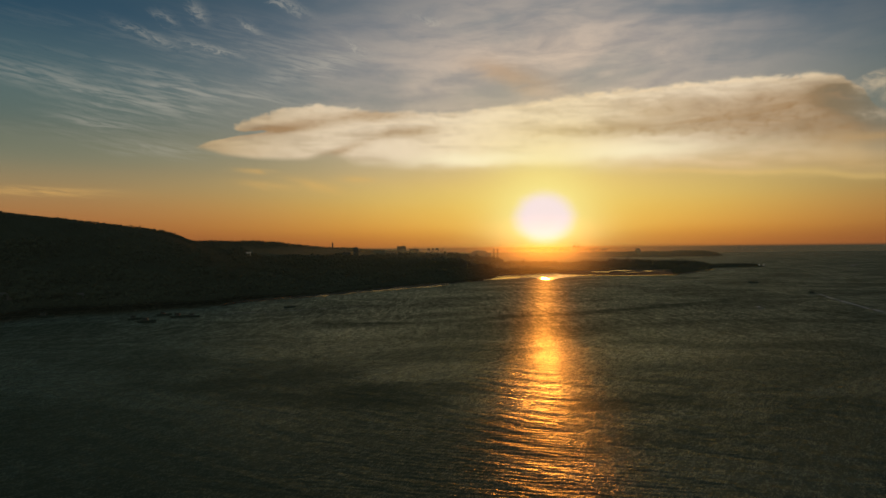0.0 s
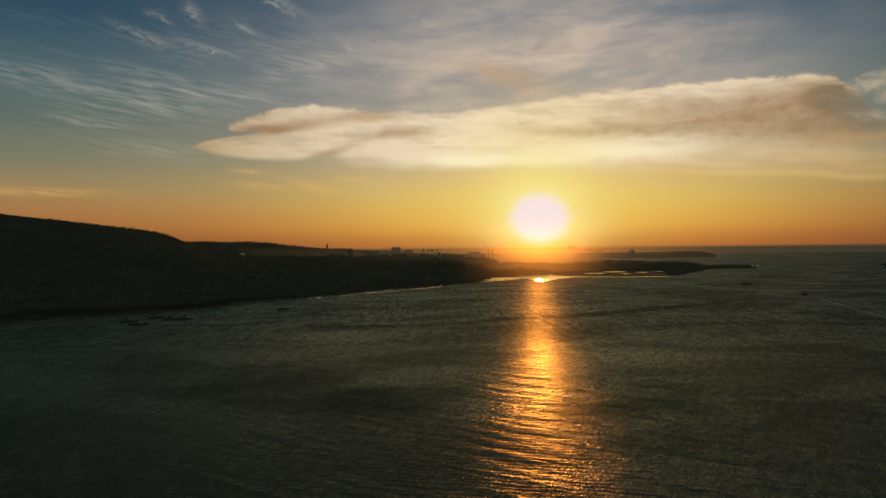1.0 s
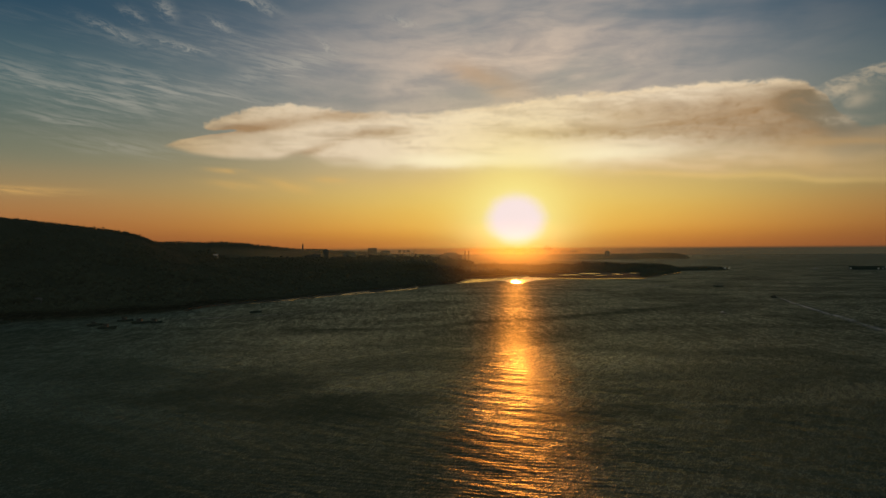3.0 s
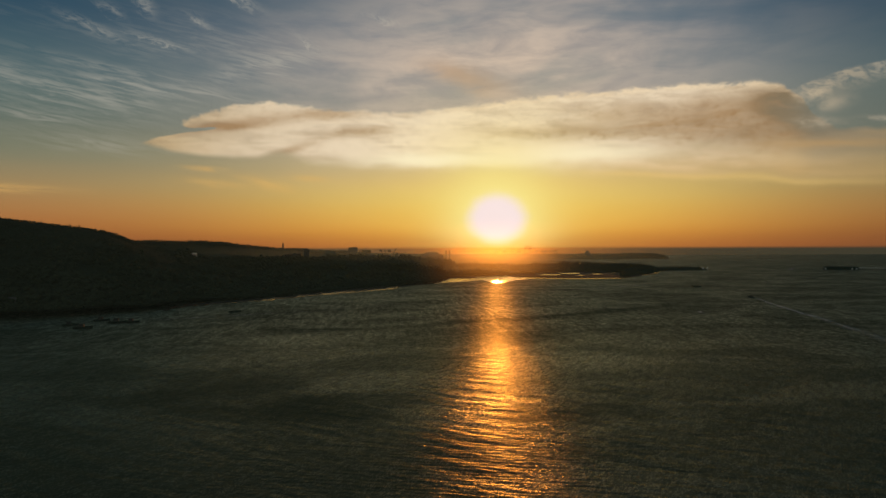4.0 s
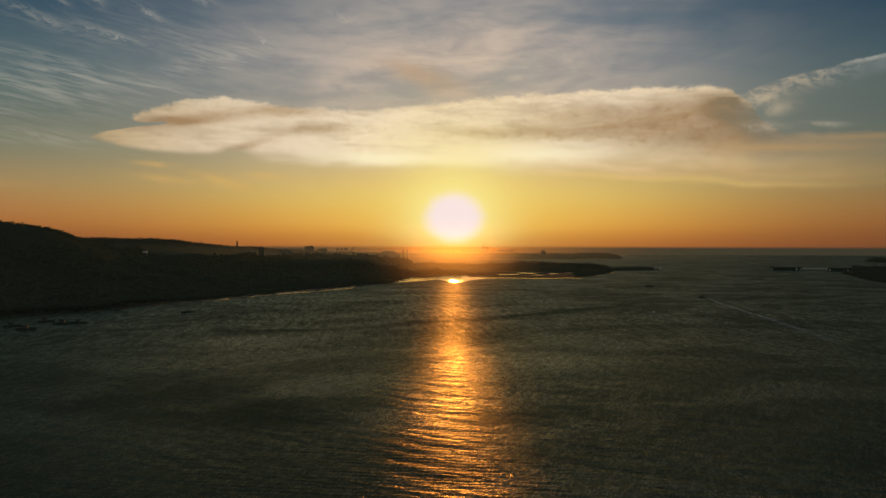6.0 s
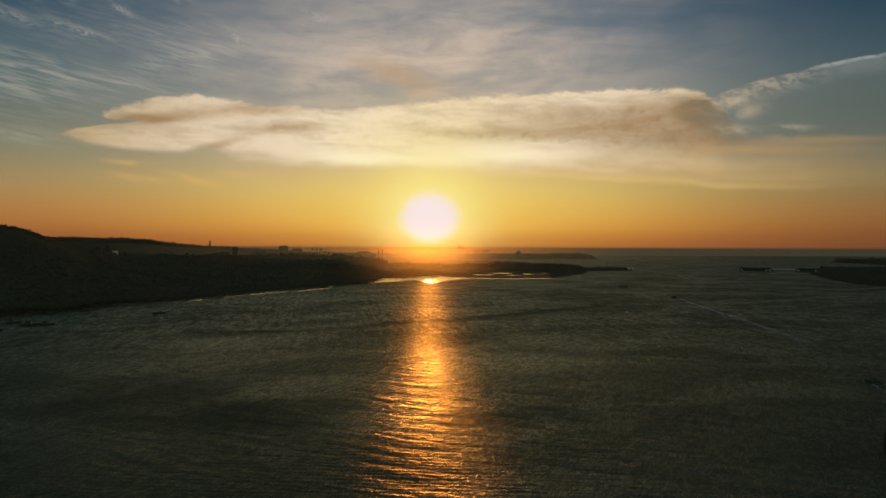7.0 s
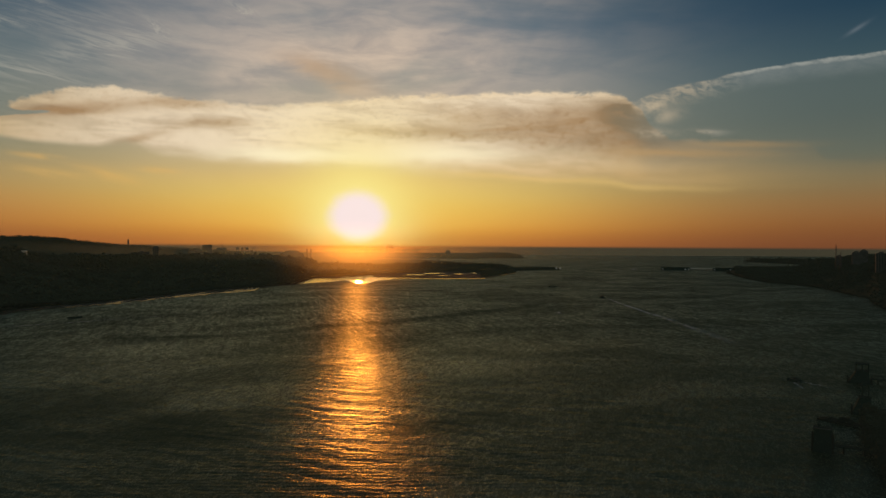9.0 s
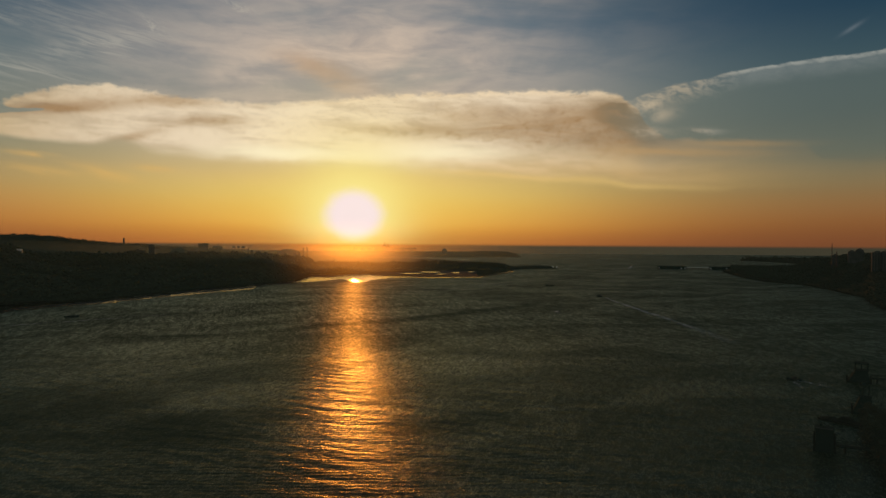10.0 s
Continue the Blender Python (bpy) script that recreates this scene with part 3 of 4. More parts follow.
land("spit", "low dark stone spit reaching into the river mouth", 19.2, 23.1, 0.1, curve_of([(19.2, 1850), (23.1, 2010)]), curve_of([(19.2, 2020), (23.1, 2120)]),
     lambda a, f, r: 6.0 * math.sin(f * 3.1) + 1.5, SOIL, 12, 1.0, 10)

right_near = curve_of([view_plan(a, r) for a, r in ((37.3, 1930), (37.5, 1745), (38.5, 1530), (39.0, 1450), (40.2, 1336), (42.4, 1267), (43.2, 1224), (44.4, 1143), (45.3, 1058), (46.6, 990), (47.1, 871), (47.8, 807),
                                                 (56.0, 560), (67.0, 420), (84.0, 300))])
right_far = curve_of([(35.0, 2300), (40, 2500), (80, 2600)])


def right_height(a, f, r):
    return 3.0 + 4.0 * min(1, f * 6) + np.interp(a, [35, 39.5, 41, 43, 50], [0, 2, 18, 34, 45]) * math.sin(min(1, f * 2) * 1.57)


land("east_ground", "dark built-up river bank", 35.0, 80.0, 0.35, right_near, right_far, right_height, SOIL, 50, 2.0, 12)
land("east_headland", "faint low headland beyond the harbour mouth", 36.2, 48, 0.4, curve_of([(36.2, 3600), (40, 3050), (48, 2800)]), lambda a: 3900.0,
     lambda a, f, r: 10.0 * math.sin(min(1, f * 2) * 1.57) + 1, SOIL, 12, 1.0, 14)

# ---------------- woods ----------------


def icosa():
    bm = bmesh.new()
    bmesh.ops.create_icosphere(bm, subdivisions=1, radius=1.0)
    v = np.array([p.co[:] for p in bm.verts])
    f = np.array([[q.index for q in p.verts] for p in bm.faces])
    bm.free()
    return v, f


ICO_V, ICO_F = icosa()


def woods(name, label, spots, seed, mat=WOODS, clumps=6):
    """Many uneven clumps of crown, several to a tree. spots: x, y, z, size."""
    rng = np.random.default_rng(seed)
    vs, fs, k = [], [], 0
    for x, y, z, s in spots:
        for c in range(clumps):
            o = rng.normal(0, 0.42, 3) * s
            o[2] = abs(o[2]) * 0.8 + s * (0.3 + 0.8 * c / clumps)
            r = s * rng.uniform(0.24, 0.46) * np.array([1.1, 1.1, 0.85])
            v = ICO_V * (1 + rng.uniform(-0.28, 0.28, (len(ICO_V), 1))) * r + np.array([x, y, z]) + o
            vs.append(v)
            fs.append(ICO_F + k)
            k += len(ICO_V)
    me = bpy.data.meshes.new(name)
    me.from_pydata(np.concatenate(vs).tolist(), [], np.concatenate(fs).tolist())
    me.materials.append(mat)
    ob = new(name, me)
    return tagged(ob, label, "trees", "", "stuff")


def scatter(n, a0, a1, near, far, height, seed, size=(4, 8), power=1.0, keep=None, drop=0.8):
    rng = random.Random(seed)
    out = []
    while len(out) < n:
        a = rng.uniform(a0, a1)
        r0, r1 = near(a), far(a)
        f = rng.random() ** power
        r = r0 + (r1 - r0) * f
        if keep and not keep(a, f, r):
            continue
        p = polar(a, r)
        ft = max(0.0, (r - near(a)) / max(1, r1 - near(a)))
        out.append((p.x, p.y, height(a, ft, r) - drop, rng.uniform(*size) * max(0.4, 0.72 + 0.9 * noise.noise((p.x * 0.014, p.y * 0.014, 3.0)))))
    return out


def on_left(a, f, r):
    return left_height(a, (r - left_near(a)) / (left_far(a) - left_near(a)), r)


woods("woods", "dense dark woods covering the low hills",
      scatter(7500, -38, -13.5, lambda a: 1050.0, lambda a: 1650.0, on_left, 5, (2.0, 3.4)), 6, WOODS, 3)
woods("woods", "dense dark trees along the river shore",
      scatter(3200, -40, 3.5, lambda a: left_near(a) + 12, lambda a: left_near(a) + 420, on_left, 15, (4, 8)), 16)
woods("woods", "dark trees and scrub across the shore plain",
      scatter(3600, -16, 4.5, lambda a: left_near(a) + 420, lambda a: 2250.0, on_left, 25, (4, 8.5)), 26)
woods("woods", "hazy woods on the farther ridge",
      scatter(1800, -24, -2, lambda a: 2600.0, lambda a: 2950.0, on_left, 35, (3, 5)), 36, WOODS, 3)
woods("woods", "dark bushes right at the waterline",
      scatter(2600, -38, 19.4, lambda a: left_near(a) + 3, lambda a: left_near(a) + 22, on_left, 45, (2.5, 5), drop=3.0), 46)
woods("woods", "low scrub and mangrove on the flat point",
      scatter(1500, 3.5, 19.5, lambda a: left_near(a) + 20, lambda a: left_near(a) + 500, lambda a, f, r: left_height(a, (r - left_near(a)) / (left_far(a) - left_near(a)), r), 7, (3, 5.5),
              1.0, lambda a, f, r: r < left_far(a) - 20), 8)
woods("woods", "dark trees along the built-up bank",
      scatter(7000, 35.6, 48, lambda a: right_near(a) + 8, lambda a: 2200.0, lambda a, f, r: right_height(a, (r - right_near(a)) / (right_far(a) - right_near(a)), r), 9, (3, 5.5)), 10, WOODS, 5)


woods("woods", "dark bushes along the built-up waterline",
      scatter(2000, 35.1, 52, lambda a: right_near(a) - 1, lambda a: right_near(a) + 24, lambda a, f, r: right_height(a, (r - right_near(a)) / (right_far(a) - right_near(a)), r), 55, (2.5, 4.5), drop=4.0), 56, WOODS, 5)
woods("woods", "low dark scrub on the stone spit",
      scatter(500, 19.4, 22.6, lambda a: 1885 + (a - 19.2) * 41, lambda a: 2010 + (a - 19.2) * 24, lambda a, f, r: 5.0, 65, (1.5, 3)), 66)
# unlit pale boards stand in for small marker lights
t = thing("marker_boards", polar(22.9, 2020, 3.0), -22.9, "pale boards standing in for marker lights at the tip of the spit", "marker boards")
for k in (-40, -26, -4, 6):
    part("board", box(bmesh.new(), k - 1.8, k + 1.8, -0.3, 0.3, -1, 3.2), WHITE_PAINT, t)
woods("woods", "low dark scrub over the end of the flats",
      scatter(600, 17.0, 19.5, lambda a: flat_near(a) + 30, lambda a: left_near(a) + 30, lambda a, f, r: 1.5, 75, (1.6, 3.2)), 76)

# ---------------- shallows, wakes ----------------


def strip(name, label, a0, a1, step, inner, outer, z, mat, category="water", kind="structure", seed=0, ragged=0.0):
    """A flat strip that follows the shore; its edges wander by ragged metres."""
    verts = []
    az = np.arange(a0, a1 + step / 2, step)
    for a in az:
        ends = max(0.02, min(1.0, (a - a0) / 0.5, (a1 - a) / 0.5))
        mid, half = (inner(a) + outer(a)) / 2, (outer(a) - inner(a)) / 2 * ends
        for side in (-1, 1):
            r = mid + side * half + ragged * noise.noise((a * 1.9, side * 5.0, seed))
            verts.append(polar(a, r, z))
    faces = [(2 * i, 2 * i + 2, 2 * i + 3, 2 * i + 1) for i in range(len(az) - 1)]
    ob = mesh_object(name, verts, faces, mat)
    return tagged(ob, label, category, "", kind)


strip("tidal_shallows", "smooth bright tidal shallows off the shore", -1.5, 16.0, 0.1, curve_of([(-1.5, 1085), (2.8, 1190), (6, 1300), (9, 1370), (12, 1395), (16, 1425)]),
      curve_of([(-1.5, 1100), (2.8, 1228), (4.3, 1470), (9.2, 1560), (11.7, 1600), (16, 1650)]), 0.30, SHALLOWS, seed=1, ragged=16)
# near edge bulges so the sun's glare fits the camera's view
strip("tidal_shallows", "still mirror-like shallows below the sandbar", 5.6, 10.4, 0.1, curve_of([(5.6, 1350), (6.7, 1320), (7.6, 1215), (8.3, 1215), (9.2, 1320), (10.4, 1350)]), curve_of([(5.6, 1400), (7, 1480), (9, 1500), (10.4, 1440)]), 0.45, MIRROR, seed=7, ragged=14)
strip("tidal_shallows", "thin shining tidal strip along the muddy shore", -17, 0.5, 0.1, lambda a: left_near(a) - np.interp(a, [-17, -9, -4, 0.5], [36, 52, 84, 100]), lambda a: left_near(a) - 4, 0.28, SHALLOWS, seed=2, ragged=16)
for k, (a0, a1, off_in, off_out) in enumerate(((-15.5, -6.5, 26, 18), (-9.5, -6.0, 44, 33), (-12, -8.4, 16, 8), (-6.8, -2.2, 34, 20), (-4, 1.2, 62, 44), (-5.5, -0.5, 18, 4), (0.4, 3.0, 30, 12))):
    strip("mud_bar", "thin dark mud bar along the tide line", a0, a1, 0.1, lambda a: left_near(a) - off_in, lambda a: left_near(a) - off_out, 0.36, MUD, "sandbar", seed=k + 3, ragged=7)
for k, (a0, a1, r0, r1) in enumerate(((12.4, 14.2, 1600, 1670), (14.9, 15.8, 1560, 1640), (11.0, 12.8, 1520, 1570), (16.1, 16.8, 1630, 1700), (17.1, 17.5, 1610, 1660), (13.6, 14.7, 1500, 1535))):
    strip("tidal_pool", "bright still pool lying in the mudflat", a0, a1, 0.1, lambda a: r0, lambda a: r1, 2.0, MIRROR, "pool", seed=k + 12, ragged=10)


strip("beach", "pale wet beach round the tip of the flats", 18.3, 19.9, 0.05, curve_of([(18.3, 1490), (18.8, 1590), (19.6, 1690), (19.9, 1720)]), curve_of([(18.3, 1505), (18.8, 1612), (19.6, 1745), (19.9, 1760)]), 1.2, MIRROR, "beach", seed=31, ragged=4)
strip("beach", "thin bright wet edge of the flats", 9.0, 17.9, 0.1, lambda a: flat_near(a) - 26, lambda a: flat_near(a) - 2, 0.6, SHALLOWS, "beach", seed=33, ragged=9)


def wake(points, w0, w1, label, seed):
    """A ribbon of broken foam through a few places on the water, thin at its edges and ends."""
    verts, soft, n = [], [], 60
    pts = [Vector((x, y, 0)) for x, y in points]
    for i in range(n + 1):
        t = i / n * (len(pts) - 1)
        k = min(int(t), len(pts) - 2)
        p = pts[k].lerp(pts[k + 1], t - k)
        d = (pts[k + 1] - pts[k]).normalized()
        side = Vector((-d.y, d.x, 0))
        w = (w0 + (w1 - w0) * i / n) * (1 + 0.6 * noise.noise((i * 0.4, seed, 0)))
        p = p + side * 2.0 * noise.noise((i * 0.15, seed, 4.0))
        for q in (-1.0, 0.0, 1.0):
            verts.append(p + side * w * q + Vector((0, 0, 0.3)))
            soft.append((1 - abs(q)) * min(1.0, i / 3) * (1 - i / n) ** 0.7)
    faces = [(3 * i + c, 3 * i + 3 + c, 3 * i + 4 + c, 3 * i + 1 + c) for i in range(n) for c in (0, 1)]
    ob = mesh_object("wake", verts, faces, WAKE)
    ob.data.attributes.new("thickness", "FLOAT", "POINT").data.foreach_set("value", soft)
    tagged(ob, label, "wake", "", "stuff")


wake([(398, 748), (364, 632), (336, 528), (308, 432), (287, 368)], 2.6, 8, "pale foam wake trailing behind the motorboat", 1)
wake([(-200, 565), (-153, 590), (-88, 628), (-10, 690), (60, 760)], 2.6, 3.0, "long thin foam line along the current", 2)
wake([(390, 1030), (310, 975), (230, 919), (160, 880)], 4.0, 5.0, "thin pale foam line across the current", 3)
wake([(592, 1085), (580, 1042)], 4, 4, "short foam streak on open water", 4)
wake([(268, 598), (256, 560)], 3, 4, "short foam streak on open water", 5)
wake([(960, 1640), (1080, 1830), (1210, 2010)], 8, 7, "pale breaking wave in the river mouth", 6)
wake([(236, 266), (239, 257), (238, 246)], 0.8, 1.6, "white churned water behind a small launch", 7)
wake([(233, 265), (229, 257), (223, 248)], 0.7, 1.4, "white churned water behind a small launch", 8)

# ---------------- boats ----------------


def hull_bm(length, beam, height, sheer=0.5, bow=0.42):
    """A hull with a pointed raised bow towards +x and a square stern."""
    bm = bmesh.new()
    rings = []
    n = 12
    for i in range(n + 1):
        t = i / n
        w = beam / 2 * (0.86 + 0.14 * math.sin(min(1, t * 2.2) * 1.57)) * (1 if t < 1 - bow else math.cos((t - 1 + bow) / bow * 1.5))
        top = height + sheer * height * max(0, (t - 0.45) / 0.55) ** 2
        x = (t - 0.5) * length
        rings.append([bm.verts.new((x, y * w, z)) for y, z in ((-1, top), (-0.93, height * 0.45), (-0.6, -0.25), (0.6, -0.25), (0.93, height * 0.45), (1, top), (0.9, top), (0.86, height * 0.7), (-0.86, height * 0.7), (-0.9, top))])
    for p, q in zip(rings, rings[1:]):
        for k in range(10):
            bm.faces.new((p[k], p[(k + 1) % 10], q[(k + 1) % 10], q[k]))
    bm.faces.new(rings[0])
    bm.faces.new(rings[-1][::-1])
    return bm


def boat(place, turn, length, beam, label, cabin=True, mast=True, group="", paint=DARK_STEEL):
    t = thing("boat", Vector(place), turn, label, "boat", group)
    h = 0.11 * length
    part("hull", hull_bm(length, beam, h), HULL_DARK, t)
    if cabin:
        bm = box(bmesh.new(), -0.22 * length, 0.06 * length, -0.3 * beam, 0.3 * beam, h * 0.7, h + 0.15 * length, 0.12)
        c = part("cabin", bm, paint, t)
        part("roof", box(bmesh.new(), -0.25 * length, 0.09 * length, -0.36 * beam, 0.36 * beam, h + 0.15 * length, h + 0.165 * length, 0.05), HULL_DARK, t)
        for k in (-0.16, -0.08, 0.0):
            for side in (-1, 1):
                y = side * 0.3 * beam
                part("window", box(bmesh.new(), (k - 0.025) * length, (k + 0.025) * length, y - 0.03, y + 0.03, h + 0.06 * length, h + 0.11 * length), GLASS_DARK, c)
    if mast:
        part("mast", tube(bmesh.new(), 0.12 * length, 0, h * 0.7, h + 0.34 * length, 0.09, 0.05, 8), DARK_STEEL, t)
        part("boom", bar(bmesh.new(), (0.12 * length, 0, h + 0.12 * length), (-0.3 * length, 0, h + 0.26 * length), 0.09), DARK_STEEL, t)
    for k in (-0.35, 0.25):
        for side in (-1, 1):
            bm = bmesh.new()
            bmesh.ops.create_uvsphere(bm, u_segments=8, v_segments=6, radius=0.3, matrix=Matrix.Translation((k * length, side * beam * 0.52, h * 0.5)))
            part("fender", bm, DARK_STEEL, t)
    return t


boat((-250, 531, 0), 24, 11, 3.8, "small dark fishing boat moored off the shore", group="moored boats")
boat((-231, 510, 0), 12, 13, 4.2, "dark low fishing boat moored in the river", True, False, group="moored boats")
boat((-240, 562, 0), 18, 12, 4.0, "small dark fishing boat moored off the shore", group="moored boats")
boat((-221, 546, 0), 10, 13, 4.4, "dark fishing boat moored beside another", group="moored boats")
boat((-211, 549, 0), 5, 11, 4.0, "dark fishing boat moored beside another", True, False, group="moored boats")
boat((-336, 556, 0), 8, 15, 5.0, "dark work boat lying by the wooded shore", group="moored boats")
boat((-151, 630, 0), 10, 11, 4.0, "low dark open boat lying off the shore", False, False, group="moored boats")
boat((397, 753, 0), 110, 9, 3.4, "small dark motorboat under way with a wake")
boat((428, 968, 0), 172, 13, 4.4, "low dark barge anchored in mid river", False, False)

# ---------------- buildings of the far shore ----------------


def storeys(t, w, d, h, floors, bays, z0=0.0, wall=CONCRETE):
    """A block with a parapet, floor bands and windows on its two long faces."""
    bm = box(bmesh.new(), -w / 2, w / 2, -d / 2, d / 2, z0 - 3, z0 + h)
    body = part("wall", bm, wall, t)
    part("roof", box(bmesh.new(), -w / 2 - 0.3, w / 2 + 0.3, -d / 2 - 0.3, d / 2 + 0.3, z0 + h, z0 + h + 0.9), wall, t)
    for f in range(floors):
        z = z0 + (f + 0.35) * h / floors
        for b in range(bays):
            x = -w / 2 + (b + 0.5) * w / bays
            part("window", box(bmesh.new(), x - 0.28 * w / bays, x + 0.28 * w / bays, -d / 2 - 0.06, -d / 2 + 0.1, z, z + 0.5 * h / floors), GLASS_DARK, body)
    return body


def site(a, r, height):
    p = polar(a, r)
    p.z = height(a, 0, r)
    return p


def block_building(a, r, w, d, top, floors, bays, label, height=on_left, name="building", extras=(), wall=CONCRETE):
    p = site(a, r, height)
    t = thing(name, p, -a, label, "building")
    storeys(t, w, d, top - p.z, floors, bays, wall=wall)
    for x, ww, h in extras:
        part("rooftop_box", box(bmesh.new(), x - ww / 2, x + ww / 2, -d / 4, d / 4, top - p.z + 0.9, top - p.z + 0.9 + h), CONCRETE, t)
    return t


block_building(-6.72, 1900, 13, 11, 55, 12, 3, "slim dark apartment tower with a rounded top", extras=((0, 9, 1.6), (0, 5, 2.8)))
block_building(-7.45, 1910, 22, 12, 44, 7, 6, "dark apartment block among trees", extras=((-5, 5, 2),))
block_building(-3.24, 2600, 31, 20, 60, 6, 5, "broad windowless power station hall in haze", extras=((6, 8, 1.2),))
block_building(-4.05, 2600, 40, 16, 44, 3, 8, "long low works wing beside the tall hall")
block_building(4.14, 2620, 5.5, 8, 47, 9, 2, "slim twin tower in the sunset haze", extras=((0, 2.5, 2.0),))
block_building(3.86, 2620, 5.5, 8, 47, 9, 2, "slim twin tower in the sunset haze", extras=((0, 2.5, 2.0),))
block_building(-2.25, 3040, 36, 16, 50, 5, 7, "hazy low block under a thin mast")
block_building(-8.0, 1960, 18, 10, 42, 5, 5, "dark low block among trees")
block_building(-14.72, 1480, 8, 7, 49, 2, 3, "small white house on the wooded slope", wall=WHITE_PAINT)

p = site(-2.2, 3045, on_left)
t = thing("mast", p, 0, "thin hazy radio mast on a roof", "mast")
part("pole", tube(bmesh.new(), 0, 0, 0, 66 - p.z, 1.0, 0.4, 8), DARK_STEEL, t)
part("platform", tube(bmesh.new(), 0, 0, 58 - p.z, 59 - p.z, 1.8, 1.8, 8), DARK_STEEL, t)

p = site(-8.47, 2900, on_left)
t = thing("chimney", p, 0, "tall dark factory chimney on the ridge", "chimney")
part("stack", tube(bmesh.new(), 0, 0, -4, 77 - p.z, 3.4, 2.5, 16), CONCRETE, t)
part("rim", tube(bmesh.new(), 0, 0, 77 - p.z, 78.5 - p.z, 3.0, 3.0, 16), CONCRETE, t)

for a, w in ((-1.14, 9.0), (-0.81, 7.0), (-0.49, 11.0)):
    p = site(a, 2600, on_left)
    h = 53 - p.z
    t = thing("water_tower", p, -a, "stilted water tank silhouetted in haze", "water tower", "row of tanks")
    part("tank", box(bmesh.new(), -w / 2, w / 2, -4, 4, h * 0.72, h, 0.6), CONCRETE, t)
    for x in (-0.36, 0.36):
        for y in (-3, 3):
            part("leg", bar(bmesh.new(), (x * w, y, -3), (x * w, y, h * 0.72), 1.2), CONCRETE, t)

p = site(0.0, 2600, on_left)
t = thing("tower_crane", p, 0, "tower crane with a raised jib in haze", "crane")
part("tower", bar(bmesh.new(), (-5, 0, -2), (-5, 0, 44 - p.z), 1.6), DARK_STEEL, t)
part("jib", bar(bmesh.new(), (-5, 0, 42 - p.z), (8, 0, 61 - p.z), 1.3), DARK_STEEL, t)
part("second_jib", bar(bmesh.new(), (-9, 0, 36 - p.z), (-1, 0, 56 - p.z), 1.1), DARK_STEEL, t)
part("counterweight", box(bmesh.new(), -11, -6, -1.2, 1.2, 40 - p.z, 43 - p.z), CONCRETE, t)

p = site(2.75, 2800, on_left)
t = thing("hall", p, -2.75, "wide arched exhibition hall in sunset haze", "hall")
bm = bmesh.new()
prof = [(-42, -3), (-42, 33 - p.z), (-29, 34.5 - p.z), (-23, 41 - p.z), (-12, 42.4 - p.z), (12, 42.4 - p.z), (23, 41 - p.z), (29, 35 - p.z), (42, 33 - p.z), (42, -3)]
front = [bm.verts.new((x, -15, z)) for x, z in prof]
rear = [bm.verts.new((x, 15, z)) for x, z in prof]
bm.faces.new(front)
bm.faces.new(rear[::-1])
for k in range(len(prof)):
    bm.faces.new((front[k], rear[k], rear[(k + 1) % 10], front[(k + 1) % 10]))
part("shell", bm, CONCRETE, t)
for x in range(-36, 37, 12):
    part("door", box(bmesh.new(), x - 3, x + 3, -15.2, -14.8, 0, 9), DARK_STEEL, t)


def on_far(a, f, r):
    return 20.0


def gantry(a, r, top, w, label):
    """A quay crane: four legs, girders, a boom and a raised mast."""
    p = site(a, r, on_far)
    h = top - p.z
    t = thing("gantry_crane", p, -a + 20, label, "crane", "quay cranes")
    for x in (-0.3, 0.3):
        for y in (-6, 6):
            part("leg", bar(bmesh.new(), (x * w, y, -4), (x * w * 0.9, y, h * 0.6), 1.6), DARK_STEEL, t)
    part("girder", box(bmesh.new(), -0.34 * w, 0.34 * w, -7, 7, h * 0.56, h * 0.62), DARK_STEEL, t)
    part("boom", bar(bmesh.new(), (-0.62 * w, 0, h * 0.64), (0.95 * w, 0, h * 0.70), 2.2), DARK_STEEL, t)
    part("mast", bar(bmesh.new(), (-0.1 * w, 0, h * 0.6), (0.06 * w, 0, h), 1.8), DARK_STEEL, t)
    part("stay", bar(bmesh.new(), (0.06 * w, 0, h), (0.8 * w, 0, h * 0.7), 0.7), DARK_STEEL, t)
    part("cabin", box(bmesh.new(), -0.2 * w, 0.05 * w, -3, 3, h * 0.62, h * 0.72), DARK_STEEL, t)


for a in (7.7, 8.33, 8.88, 9.39, 10.68, 11.2, 11.48, 11.89, 12.18):
    gantry(a, 4300, 48, 26, "low quay crane in hazy silhouette")
gantry(9.98, 4290, 74, 26, "tall quay crane with its boom up")
gantry(10.28, 4300, 68, 24, "tall quay crane with its boom up")

p = site(14.55, 3900, on_far)
t = thing("storage_dome", p, 0, "hazy storage dome on the harbour land", "dome")
bm = bmesh.new()
bmesh.ops.create_uvsphere(bm, u_segments=20, v_segments=10, radius=14, matrix=Matrix.Translation((0, 0, 8)))
part("shell", bm, CONCRETE, t)
part("plinth", tube(bmesh.new(), 0, 0, -4, 6, 14.6, 14.6, 20), CONCRETE, t)
part("cap", tube(bmesh.new(), 0, 0, 21, 23.5, 2.5, 2.0, 10), DARK_STEEL, t)

